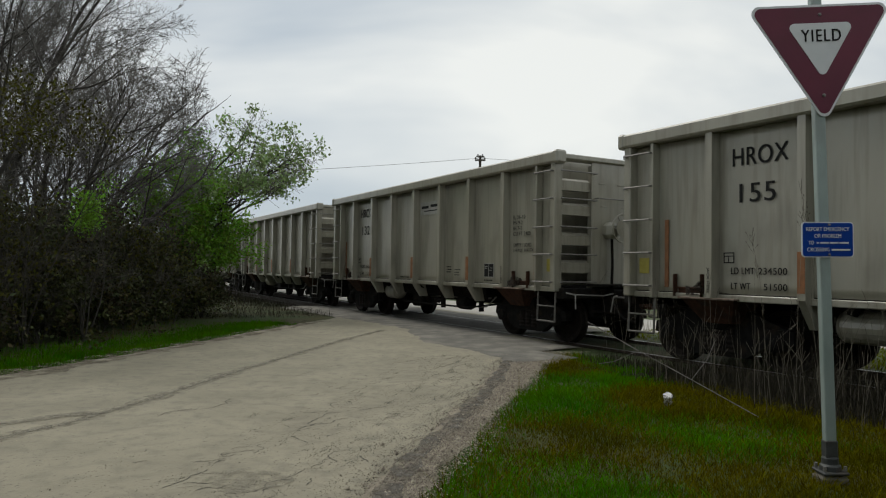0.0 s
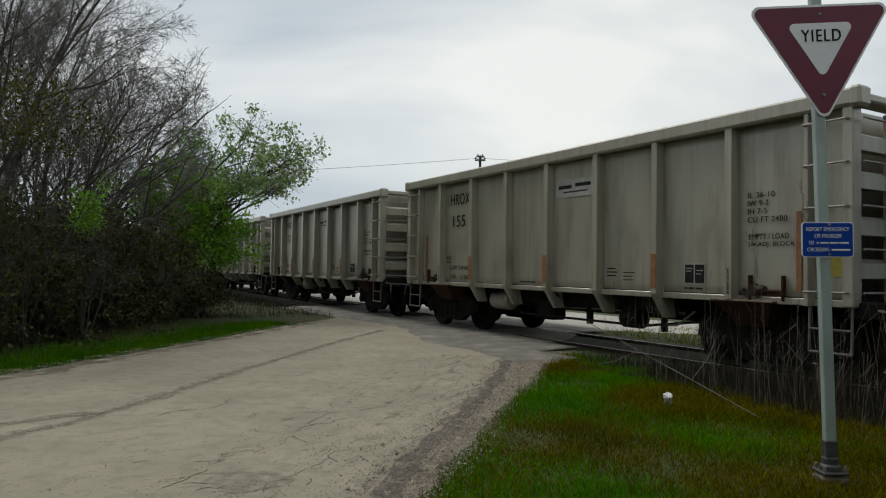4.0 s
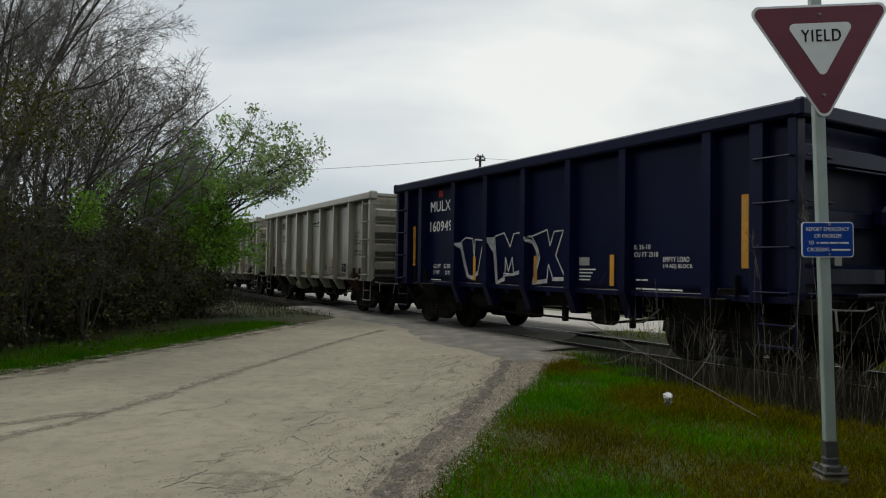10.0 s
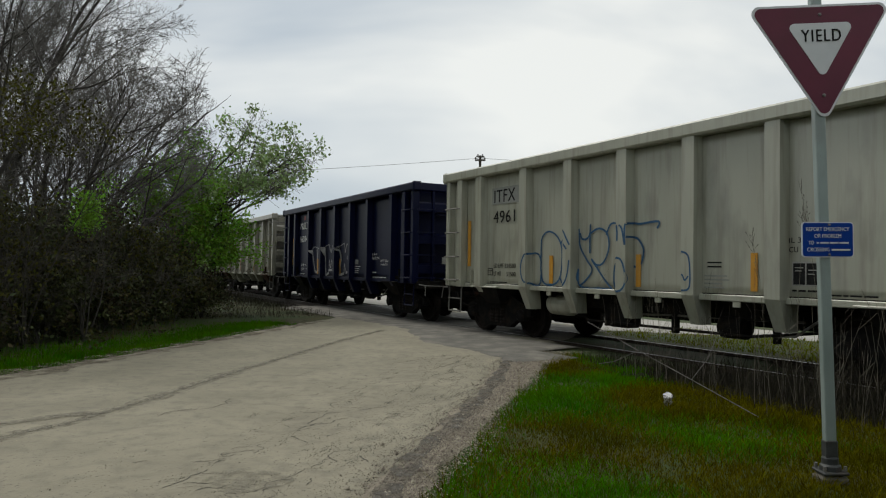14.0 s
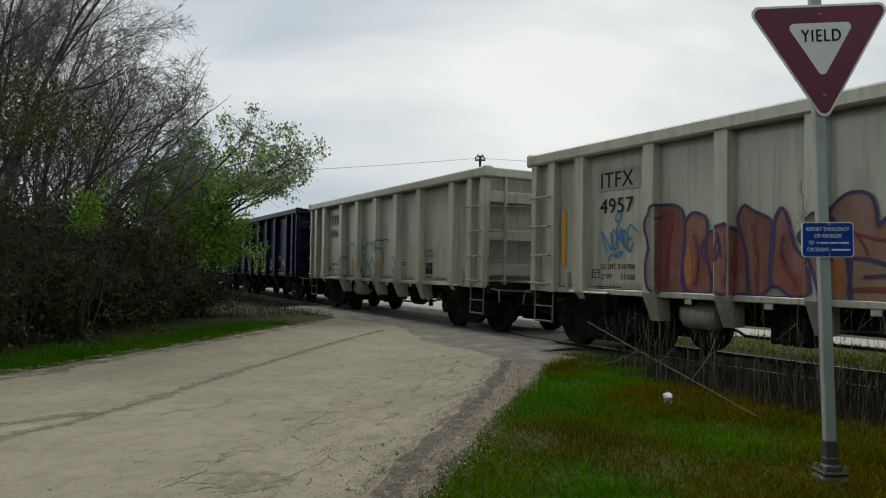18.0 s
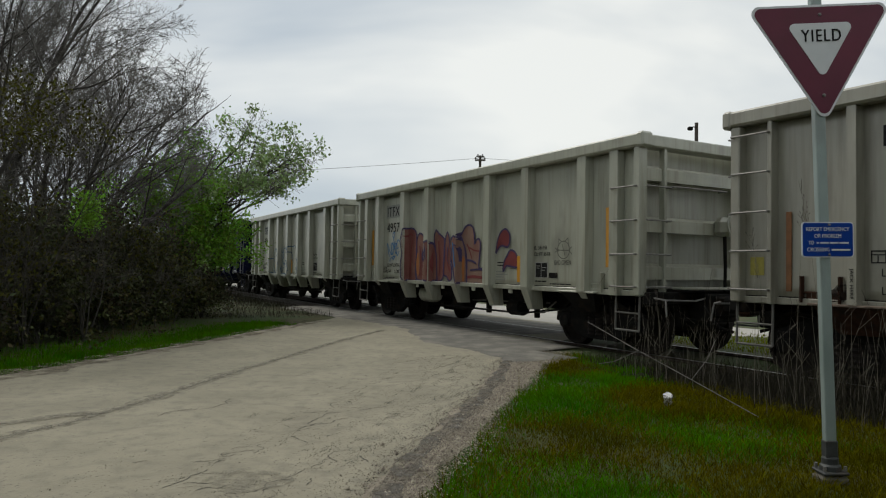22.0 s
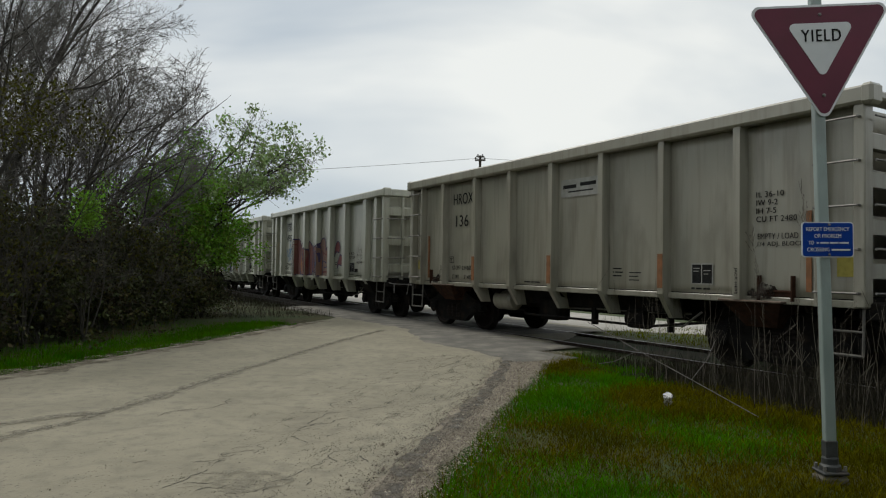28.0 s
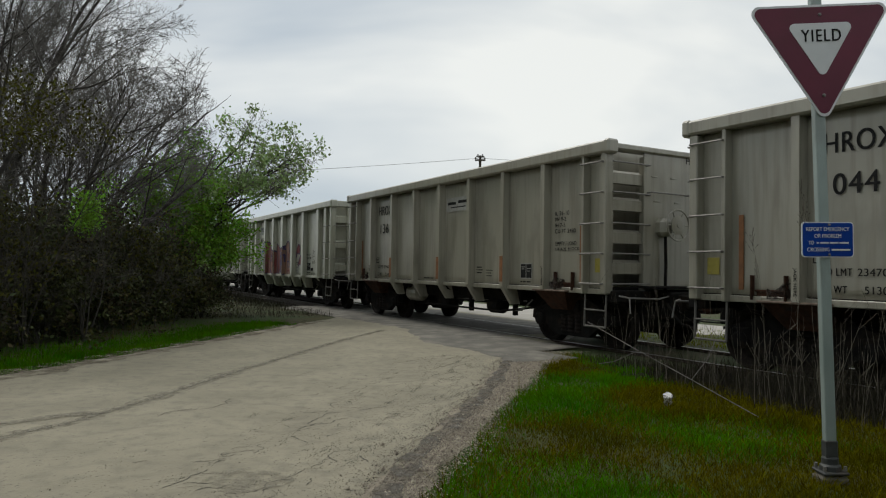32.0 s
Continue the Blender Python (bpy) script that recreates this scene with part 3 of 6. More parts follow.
def grey_marks(car, number, load, light):
    words(car, "HROX", 3.74, 2.86, 0.83, 0.25, INK, 0.015)
    width = 0.2 * len(number) - 0.06
    words(car, number, 3.36 + width / 2, 2.35, width, 0.26, INK, 0.015)
    words(car, "LD LMT", 3.76, 1.37, 0.36, 0.09, INK)
    words(car, "LT WT", 3.76, 1.16, 0.30, 0.09, INK)
    words(car, load, 3.34, 1.37, 0.41, 0.09, INK)
    words(car, light, 3.26, 1.16, 0.33, 0.09, INK)
    framed_stencil(car, 3.88, 1.52, 0.17, 0.15)
    words(car, "IL 36-10", -4.14, 2.40, 0.40, 0.075, INK)
    words(car, "IW 9-2", -4.14, 2.29, 0.31, 0.075, INK)
    words(car, "IH 7-5", -4.14, 2.18, 0.29, 0.075, INK)
    words(car, "CU FT 2480", -4.14, 2.07, 0.58, 0.075, INK)
    words(car, "EMPTY / LOAD", -4.16, 1.84, 0.58, 0.075, INK)
    words(car, "1/4 ADJ. BLOCK", -4.16, 1.73, 0.66, 0.075, INK)
    for u in (4.02, -3.94):
        m = Matrix.Translation((u + 0.028, FACE + 0.003, 1.46)) @ NEAR @ pose(0, 0, 0, 0, 0, -90)
        letters("JACK HERE", 0.36, 0.05, m, INK, car, bold=0.008)
    data_panel(car)
    # the maker's sticker, its name as plain bars
    boxed("name_plate", (-1.10, -0.10, SHEET + 0.004, SHEET + 0.009, 2.72, 3.04), STICKER_WHITE, car, "peeling white sticker", bevel=0)
    bm = bmesh.new()
    for a, b, c, e in ((0.06, 0.42, 0.10, 0.165), (0.52, 0.93, 0.08, 0.145), (0.2, 0.86, 0.215, 0.24)):
        box(bm, -0.10 - b, -0.10 - a, SHEET + 0.009, SHEET + 0.011, 3.04 - e, 3.04 - c)
    part("name_bar", bm, INK, car)
    for u in (4.25, -4.25):
        soot = [(u + 0.34 + 0.1 * random.random(), 1.06), (u + 0.27, 1.12), (u + 0.16, 1.19), (u + 0.05, 1.16), (u - 0.10, 1.27), (u - 0.24, 1.14), (u - 0.40 - 0.1 * random.random(), 1.09), (u, 1.055)]
        fill(car, soot, SOOT, lift=-0.004, cell=0.012, name="grease_stain")
    bars(car, 1.0, 1.14, ((0.2, 0.08, 0.16),), INK, 0.035)
    bars(car, -1.45, 1.42, ((0.2,), (0.03, 0.18), (0.2,)), INK, 0.03, 0.06)
    bars(car, -1.82, 1.36, ((0.26,), (0.2,), (0.22,)), INK, 0.022, 0.06)
    letters("HROX", 0.48, 0.13, Matrix.Translation((-5.603, -0.42, 3.34)) @ Matrix(((0, 0, -1, 0), (-1, 0, 0, 0), (0, 1, 0, 0), (0, 0, 0, 1))), INK, car, bold=0.013, spacing=1.08)
    for x in (5.33, -5.33):
        boxed("inspection_label", (x - 0.10, x + 0.10, SHEET + 0.004, SHEET + 0.008, 1.36, 1.60), LABEL_YELLOW, car, "faded yellow square label", bevel=0)


def pale_marks(car, number, load, light):
    boxed("mark_panel", (3.03, 3.98, SHEET + 0.003, SHEET + 0.007, 2.75, 3.10), MARK_SHADE, car, bevel=0)
    letters("ITFX", 0.74, 0.26, side_matrix(3.90, 2.79, SHEET + 0.008), INK, car, bold=0.014, spacing=1.08)
    words(car, number, 3.92, 2.36, 0.76, 0.25, INK, 0.015)
    words(car, "LD LMT", 3.88, 1.42, 0.34, 0.09, INK)
    words(car, "LT WT", 3.88, 1.25, 0.26, 0.09, INK)
    words(car, load, 3.50, 1.42, 0.38, 0.09, INK)
    words(car, light, 3.43, 1.25, 0.31, 0.09, INK)
    framed_stencil(car, 4.11, 1.26, 0.18, 0.15)
    bars(car, 4.02, 1.11, ((0.05, 0.14, 0.07, 0.14, 0.12),), INK, 0.028)
    words(car, "IL 36-10", -2.76, 1.78, 0.38, 0.07, INK)
    words(car, "CU FT 2518", -2.76, 1.66, 0.48, 0.07, INK)
    data_panel(car, -2.80, 1.54)
    bars(car, -1.5, 1.52, ((0.24,), (0.24,)), INK, 0.03, 0.06)
    bars(car, -1.45, 1.33, ((0.38,), (0.42,), (0.3,), (0.34,)), MARK_SHADE, 0.03, 0.055)
    bars(car, -3.25, 1.12, ((0.04, 0.12, 0.06, 0.14, 0.16),), INK, 0.03)


def navy_marks(car):
    words(car, "MULX", 4.02, 2.76, 0.95, 0.25, WHITE_PAINT, 0.015)
    words(car, "160949", 4.03, 2.28, 1.04, 0.24, WHITE_PAINT, 0.015)
    boxed("red_mark", (3.44, 3.62, SHEET + 0.004, SHEET + 0.008, 3.10, 3.26), RED_MARK, car, bevel=0.0)
    words(car, "LD LMT", 3.83, 1.40, 0.34, 0.09, WHITE_PAINT)
    words(car, "LT WT", 3.83, 1.25, 0.28, 0.09, WHITE_PAINT)
    words(car, "233800", 3.34, 1.40, 0.37, 0.09, WHITE_PAINT)
    words(car, "52200", 3.28, 1.25, 0.31, 0.09, WHITE_PAINT)
    bars(car, 3.95, 1.11, ((0.2, 0.25),), WHITE_PAINT, 0.028)
    boxed("notice_sticker", (-1.70, -1.44, SHEET + 0.004, SHEET + 0.009, 1.48, 1.62), STICKER_WHITE, car, bevel=0)
    bars(car, -1.44, 1.40, ((0.42,), (0.34,), (0.3,), (0.28,)), WHITE_PAINT, 0.03, 0.06)
    words(car, "IL 36-10", -2.76, 1.74, 0.34, 0.075, WHITE_PAINT)
    words(car, "CU FT 2518", -2.76, 1.62, 0.5, 0.075, WHITE_PAINT)
    words(car, "EMPTY LOAD", -3.36, 1.54, 0.5, 0.075, WHITE_PAINT)
    words(car, "1/4 ADJ BLOCK", -3.36, 1.43, 0.56, 0.075, WHITE_PAINT)
    bars(car, -2.8, 1.24, ((0.1, 0.12),), WHITE_PAINT, 0.035)
    bars(car, -2.8, 1.10, ((0.1, 0.3, 0.26, 0.2),), WHITE_PAINT, 0.035)
    bars(car, 0.9, 1.30, ((0.2,), (0.2,)), WHITE_PAINT, 0.022, 0.05)
    boxed("end_notice", (-5.60, -5.595, 0.5, 0.66, 1.5, 1.68), STICKER_WHITE, car, bevel=0)


# ---- sprayed tags, which run over sheets and ribs alike ----
PALE_RIBS = (-4.27, -2.62, -1.27, 0.07, 1.40, 2.72, 4.30)


def spray_depth(u, lift):  # the skin's depth, ribs included
    near = min(abs(u - r) for r in PALE_RIBS)
    if near < 0.112:
        return FACE + lift
    if near < 0.145:
        return SHEET + (FACE - SHEET) * (0.145 - near) / 0.033 + lift + 0.008
    return SHEET + 0.010 + lift


def stroke(car, points, width, mat, closed=False, lift=0.004, round_off=True, name="sprayed_line"):
    line = smoothed(points, closed, 9 if round_off else 4) if round_off else [Vector(p) for p in points]
    if not round_off:
        line = [a.lerp(b, k / 10) for a, b in zip(line, line[1:]) for k in range(10)] + [line[-1]]
    if closed:
        line.append(line[0])
    verts, faces = [], []
    for i, p in enumerate(line):
        d = line[min(i + 1, len(line) - 1)] - line[max(i - 1, 0)]
        n = Vector((-d.y, d.x)).normalized() * width / 2 if d.length > 1e-6 else Vector((0, width / 2))
        for q in (p + n, p - n):
            verts.append((q.x, spray_depth(q.x, lift), q.y))
        if i:
            k = 2 * i
            faces.append((k - 2, k - 1, k + 1, k))
    return sheet(name, verts, faces, mat, car)


def fill(car, points, mat, lift=0.0, cell=0.022, name="sprayed_fill"):
    line = smoothed(points, True, 5)
    us, zs = [p.x for p in line], [p.y for p in line]
    verts, faces = [], []
    for i in range(int(min(us) / cell) - 1, int(max(us) / cell) + 2):
        for j in range(int(min(zs) / cell) - 1, int(max(zs) / cell) + 2):
            u, z = (i + 0.5) * cell, (j + 0.5) * cell
            inside = False
            for a, b in zip(line, line[1:] + line[:1]):
                if (a.y > z) != (b.y > z) and u < (b.x - a.x) * (z - a.y) / (b.y - a.y) + a.x:
                    inside = not inside
            if inside:
                k = len(verts)
                for x, h in ((i, j), (i + 1, j), (i + 1, j + 1), (i, j + 1)):
                    verts.append((x * cell, spray_depth(x * cell, lift), h * cell))
                faces.append((k, k + 1, k + 2, k + 3))
    return sheet(name, verts, faces, mat, car)


def outline_tag(car):
    w = 0.034
    stroke(car, ((2.29, 1.53), (2.36, 1.67), (2.49, 1.71), (2.66, 1.66), (2.75, 1.44), (2.69, 1.2), (2.5, 1.1), (2.33, 1.12), (2.29, 1.39)), w, TAG_BLUE)
    stroke(car, ((2.3, 1.53), (2.29, 1.94), (2.19, 2.08), (2.04, 2.11), (1.85, 2.03), (1.71, 1.83), (1.69, 1.53), (1.74, 1.27), (1.87, 1.14), (2.06, 1.11), (2.24, 1.17), (2.3, 1.39)), w, TAG_BLUE, True)
    stroke(car, ((1.73, 1.87), (1.53, 2.10), (1.42, 1.98), (1.32, 1.84)), w, TAG_BLUE)
    stroke(car, ((1.68, 1.8), (1.54, 1.88), (1.40, 1.77)), w, TAG_BLUE)
    stroke(car, ((1.74, 1.25), (1.66, 1.14), (1.5, 1.12), (1.38, 1.3), (1.33, 1.57)), w, TAG_BLUE)
    stroke(car, ((1.23, 2.13), (1.2, 1.82), (1.02, 1.57), (0.89, 1.41), (1.01, 1.25), (1.21, 1.11)), w, TAG_BLUE)
    stroke(car, ((1.24, 1.42), (1.22, 1.14), (0.97, 1.08), (0.69, 1.09), (0.38, 1.07)), w, TAG_BLUE)
    stroke(car, ((1.2, 2.05), (1.16, 1.96), (1.05, 1.94), (0.96, 2.02), (0.94, 2.2), (0.95, 1.96), (0.95, 1.69)), w, TAG_BLUE)
    stroke(car, ((0.93, 2.04), (0.78, 2.11), (0.65, 2.1), (0.53, 2.02), (0.48, 1.84), (0.53, 1.65), (0.64, 1.51), (0.78, 1.49), (0.91, 1.59), (0.76, 1.43), (0.6, 1.26), (0.4, 1.08)), w, TAG_BLUE)
    stroke(car, ((0.55, 2.0), (0.47, 2.15), (0.38, 2.19), (0.19, 2.15), (0.15, 2.05), (0.15, 1.88)), w, TAG_BLUE)
    stroke(car, ((0.11, 2.14), (0.04, 2.07), (-0.02, 1.82), (-0.03, 2.14), (-0.23, 2.15), (-0.59, 2.17), (-0.57, 2.06)), w, TAG_BLUE)
    stroke(car, ((0.36, 1.28), (0.33, 1.5), (0.2, 1.6), (0.06, 1.57), (-0.02, 1.4), (-0.03, 1.2), (0.06, 1.08), (0.2, 1.06), (0.33, 1.12)), w, TAG_BLUE, True)
    stroke(car, ((-0.03, 1.86), (-0.01, 1.94), (-0.15, 1.92), (-0.25, 1.82), (-0.29, 1.71), (-0.25, 1.53), (-0.16, 1.46), (-0.08, 1.47)), w, TAG_BLUE)
    stroke(car, ((-1.14, 1.65), (-1.11, 1.38), (-1.11, 1.16), (-1.2, 1.12), (-1.31, 1.17), (-1.32, 1.43), (-1.29, 1.62), (-1.2, 1.68)), w * 0.8, TAG_BLUE, True)
    stroke(car, ((-1.13, 1.3), (-1.18, 1.35), (-1.23, 1.27), (-1.29, 1.33)), w * 0.7, TAG_BLUE)


def white_tag(car):
    w = 0.05
    u = ((2.56, 2.01), (2.39, 1.57), (2.24, 1.25), (2.09, 1.22), (1.85, 1.34), (1.74, 1.72), (1.65, 2.01), (1.98, 2.04), (2.01, 1.65), (1.97, 1.41), (2.08, 2.06), (2.36, 2.09), (2.56, 2.01))
    m = ((1.22, 2.08), (1.16, 1.64), (1.1, 1.13), (0.83, 1.24), (0.82, 1.64), (0.71, 1.35), (0.58, 1.64), (0.53, 1.32), (0.31, 1.37), (0.3, 2.13), (0.54, 2.11), (0.66, 1.85), (0.87, 2.14), (1.22, 2.08))
    x = ((-0.06, 2.04), (-0.23, 1.83), (-0.32, 1.63), (-0.14, 1.16), (-0.54, 1.21), (-0.58, 1.5), (-0.71, 1.24), (-1.07, 1.25), (-0.79, 1.66), (-1.0, 2.12), (-0.74, 2.11), (-0.62, 1.85), (-0.53, 2.15), (-0.06, 2.04))
    for shape in (u, m, x):
        stroke(car, shape, w * 0.6, TAG_WHITE, round_off=False)
    stroke(car, ((2.60, 1.98), (2.44, 1.55), (2.27, 1.22), (2.08, 1.18), (1.84, 1.30)), 0.058, TAG_WHITE, round_off=False, lift=0.006)
    stroke(car, ((1.27, 2.06), (1.21, 1.6), (1.13, 1.09), (0.83, 1.19)), 0.058, TAG_WHITE, round_off=False, lift=0.006)
    stroke(car, ((0.80, 1.27), (0.53, 1.29), (0.31, 1.33)), 0.05, TAG_WHITE, round_off=False, lift=0.006)
    stroke(car, ((0.0, 2.02), (-0.20, 1.80), (-0.28, 1.6), (-0.10, 1.12), (-0.55, 1.17)), 0.052, TAG_WHITE, round_off=False, lift=0.006)
    stroke(car, ((-0.70, 1.21), (-1.07, 1.22)), 0.052, TAG_WHITE, round_off=False, lift=0.006)


def filled_tag(car):
    red = (((2.71, 1.14), (2.76, 1.48), (2.7, 1.77), (2.79, 2.1), (2.71, 2.29), (2.65, 2.4), (2.38, 2.41), (2.2, 2.33), (2.14, 2.13), (2.15, 1.76), (2.16, 1.39), (2.12, 1.1), (2.46, 1.07)),
           ((2.13, 1.13), (2.17, 1.48), (2.12, 1.76), (2.13, 2.08), (2.03, 2.24), (1.91, 2.26), (1.76, 2.18), (1.73, 1.98), (1.77, 1.75), (1.7, 1.44), (1.67, 1.11)),
           ((1.52, 1.12), (1.7, 1.48), (1.83, 1.68), (1.72, 1.93), (1.51, 2.02), (1.36, 2.06), (1.33, 2.06), (1.2, 1.93), (1.11, 1.7), (1.06, 1.23), (1.08, 1.11)),
           ((1.05, 1.11), (1.08, 1.57), (1.14, 1.83), (1.22, 2.09), (1.2, 2.22), (1.12, 2.31), (0.99, 2.23), (0.78, 2.13), (0.72, 2.05), (0.73, 1.74), (0.75, 1.45), (0.74, 1.26), (0.85, 1.11)),
           ((0.74, 1.28), (0.7, 1.74), (0.68, 2.06), (0.61, 2.22), (0.55, 2.22), (0.49, 2.07), (0.45, 1.89), (0.37, 1.69), (0.16, 1.49), (0.11, 1.26), (0.13, 1.14), (0.43, 1.09), (0.6, 1.2)))
    tan = (((-0.02, 1.11), (0.07, 1.41), (0.17, 1.64), (0.35, 1.85), (0.19, 2.03), (0.1, 2.11), (0.05, 2.13), (-0.06, 2.07), (-0.18, 1.91), (-0.25, 1.68), (-0.28, 1.42), (-0.3, 1.08), (-0.09, 1.07)),
           ((-0.31, 1.07), (-0.31, 1.49), (-0.25, 1.79), (-0.11, 2.03), (-0.06, 2.15), (-0.17, 2.29), (-0.29, 2.36), (-0.44, 2.36), (-0.55, 2.29), (-0.6, 2.12), (-0.62, 1.95), (-0.71, 2.04), (-0.81, 2.03),
            (-0.85, 1.89), (-0.82, 1.64), (-0.81, 1.41), (-1.03, 1.38), (-1.05, 1.08), (-0.7, 1.07)))
    for k, blob in enumerate(red + tan):
        fill(car, blob, TAG_RED if k < 5 else TAG_TAN, lift=0.0006 * k)
        stroke(car, blob, 0.046, TAG_PURPLE, True, lift=0.006 + 0.0004 * k)
    # the reflector strips glow through the thin paint
    for strip in (((2.13, 1.72), (2.02, 1.72), (2.0, 1.25), (2.12, 1.25)), ((-0.10, 1.62), (-0.19, 1.62), (-0.19, 1.15), (-0.11, 1.15))):
        fill(car, strip, TAG_ORANGE, lift=0.0052)
    for line, mat, w in ((((2.47, 1.16), (2.44, 1.75), (2.36, 2.1)), TAG_DEEP, 0.05), (((2.6, 2.2), (2.48, 2.28), (2.34, 2.22)), TAG_DEEP, 0.04), (((1.95, 1.2), (1.9, 1.62), (1.97, 1.95)), TAG_DEEP, 0.05),
                         (((1.6, 1.25), (1.52, 1.6), (1.44, 1.85), (1.38, 1.6)), TAG_PURPLE, 0.03), (((1.46, 1.95), (1.40, 1.75), (1.5, 1.55)), TAG_PURPLE, 0.03), (((1.3, 1.2), (1.27, 1.5), (1.3, 1.9)), TAG_DEEP, 0.07),
                         (((0.95, 1.2), (0.94, 1.6), (1.0, 2.05)), TAG_DEEP, 0.05), (((0.62, 1.7), (0.52, 1.45), (0.36, 1.25)), TAG_DEEP, 0.06), (((0.55, 1.9), (0.58, 1.65), (0.5, 1.5)), TAG_PURPLE, 0.03),
                         (((0.08, 1.98), (0.04, 1.72), (-0.02, 1.42)), TAG_SKY, 0.045), (((0.16, 1.5), (0.12, 1.78), (0.04, 1.92), (-0.06, 1.86), (-0.08, 1.55)), TAG_PURPLE, 0.035),
                         (((-0.31, 1.58), (-0.5, 1.57), (-0.7, 1.51)), TAG_PURPLE, 0.045), (((-0.38, 1.87), (-0.62, 1.8), (-0.81, 1.78)), TAG_DEEP, 0.035), (((-0.3, 1.95), (-0.45, 1.75), (-0.5, 1.62)), TAG_DEEP, 0.04),
                         (((-0.45, 1.36), (-0.75, 1.38), (-1.02, 1.37)), TAG_PURPLE, 0.04), (((-0.34, 1.2), (-0.6, 1.22), (-0.98, 1.2)), TAG_DEEP, 0.06)):
        stroke(car, line, w, mat, lift=0.0115)
    drops = (((-1.45, 1.73), (-1.5, 1.97), (-1.61, 2.15), (-1.78, 2.22), (-1.92, 2.13), (-1.94, 1.97), (-1.87, 1.85), (-1.67, 1.88), (-1.55, 1.83)),
             ((-1.72, 1.35), (-1.75, 1.54), (-1.87, 1.69), (-1.97, 1.78), (-2.13, 1.74), (-2.24, 1.59), (-2.21, 1.44), (-2.0, 1.45), (-1.84, 1.46)))
    for drop in drops:
        fill(car, drop, TAG_DEEP)
        stroke(car, drop, 0.04, TAG_PURPLE, True)
    # a thin drawn cat's face and two words
    ring = [(-3.64 + 0.17 * math.cos(a), 1.76 + 0.16 * math.sin(a)) for a in (2 * math.pi * k / 12 for k in range(12))]
    stroke(car, ring, 0.012, PENCIL, True)
    for line in (((-3.46, 1.76), (-3.82, 1.75)), ((-3.51, 1.85), (-3.50, 1.97), (-3.59, 1.91)), ((-3.68, 1.91), (-3.76, 1.98), (-3.78, 1.82)), ((-3.40, 1.80), (-3.50, 1.74)), ((-3.40, 1.72), (-3.50, 1.77)),
                 ((-3.88, 1.82), (-3.78, 1.75)), ((-3.88, 1.68), (-3.78, 1.76)), ((-3.60, 1.87), (-3.68, 1.66))):
        stroke(car, line, 0.012, PENCIL, round_off=False)
    words(car, "BAD OMEN", -3.38, 1.49, 0.46, 0.085, PENCIL, 0.0)
    boxed("number_plate", (-3.46, -3.22, SHEET + 0.004, SHEET + 0.012, 1.24, 1.34), DARK_STEEL, car, bevel=0)
    for line in (((3.75, 1.69), (3.88, 2.06), (3.64, 1.75), (3.66, 2.04)), ((3.63, 2.02), (3.58, 2.07), (3.52, 1.92), (3.56, 1.75), (3.62, 1.8), (3.63, 2.01)),
                 ((3.5, 1.75), (3.53, 2.09), (3.45, 1.88), (3.42, 2.1), (3.37, 1.8)), ((3.39, 2.03), (3.33, 2.05), (3.28, 1.93), (3.31, 1.78), (3.37, 1.81), (3.39, 1.99)),
                 ((3.14, 1.85), (3.26, 1.72), (3.29, 2.01), (3.25, 2.11), (3.2, 2.14), (3.07, 2.03)), ((3.28, 1.91), (3.18, 1.93)), ((3.53, 2.08), (3.5, 2.19), (3.55, 2.25), (3.52, 2.33), (3.45, 2.35), (3.43, 2.29), (3.49, 2.2)),
                 ((3.72, 1.56), (3.64, 1.65), (3.39, 1.71), (3.48, 1.63)), ((3.57, 1.61), (3.53, 1.65), (3.48, 1.6))):
        stroke(car, line, 0.028, TAG_SKY)


WEIGHTS = {"132": ("234500", "51500"), "155": ("234500", "51500"), "136": ("234600", "51400"), "044": ("234700", "51300"), "4961": ("234500", "51500"), "4957": ("234700", "51300")}
TRAIN = []  # (car, metres ahead of the second grey car)


def train():
    grey, pale, navy = car_body("grey"), car_body("pale"), car_body("navy")
    used = set()
    rows = (("grey", "118", 51.84), ("grey", "127", 38.88), ("grey", "141", 25.92), ("grey", "132", 12.964), ("grey", "155", 0.0), ("navy", "", -13.012),
            ("pale", "4961", -25.946), ("pale", "4957", -38.865), ("grey", "136", -51.75), ("grey", "044", -64.69))
    for kind, number, ahead in rows:
        base = {"grey": grey, "pale": pale, "navy": navy}[kind]
        car = base if kind not in used else copy_thing(base, Matrix.Identity(4))
        used.add(kind)
        TRAIN.append((car, ahead, kind, number))
    for car, ahead, kind, number in TRAIN:
        if kind == "grey":
            if -100 < ahead < 20:
                grey_marks(car, number, *WEIGHTS[number])
            tagged(car, "weathered grey open-top freight car with orange reflector strips", "freight car", "cars of the freight train")
        elif kind == "navy":
            navy_marks(car)
            white_tag(car)
            tagged(car, "dark navy open-top freight car with white outlined graffiti", "freight car", "cars of the freight train")
        else:
            pale_marks(car, number, *WEIGHTS[number])
            if number == "4957":  # the red letters cover two of its reflector strips
                for ob in [c for c in car.children if c.name.startswith("reflector") and -1.0 < sum(v[0] for v in c.bound_box) / 8 + c.location.x < 2.9]:
                    bpy.data.objects.remove(ob)
            (outline_tag if number == "4961" else filled_tag)(car)
            tagged(car, "pale grey-green open-top freight car with blue outline graffiti" if number == "4961" else "pale grey-green open-top freight car with red filled graffiti", "freight car", "cars of the freight train")
        for x in (BOGIE + AXLE, BOGIE - AXLE, -BOGIE + AXLE, -BOGIE - AXLE):
            wheelset(car, x)


train()


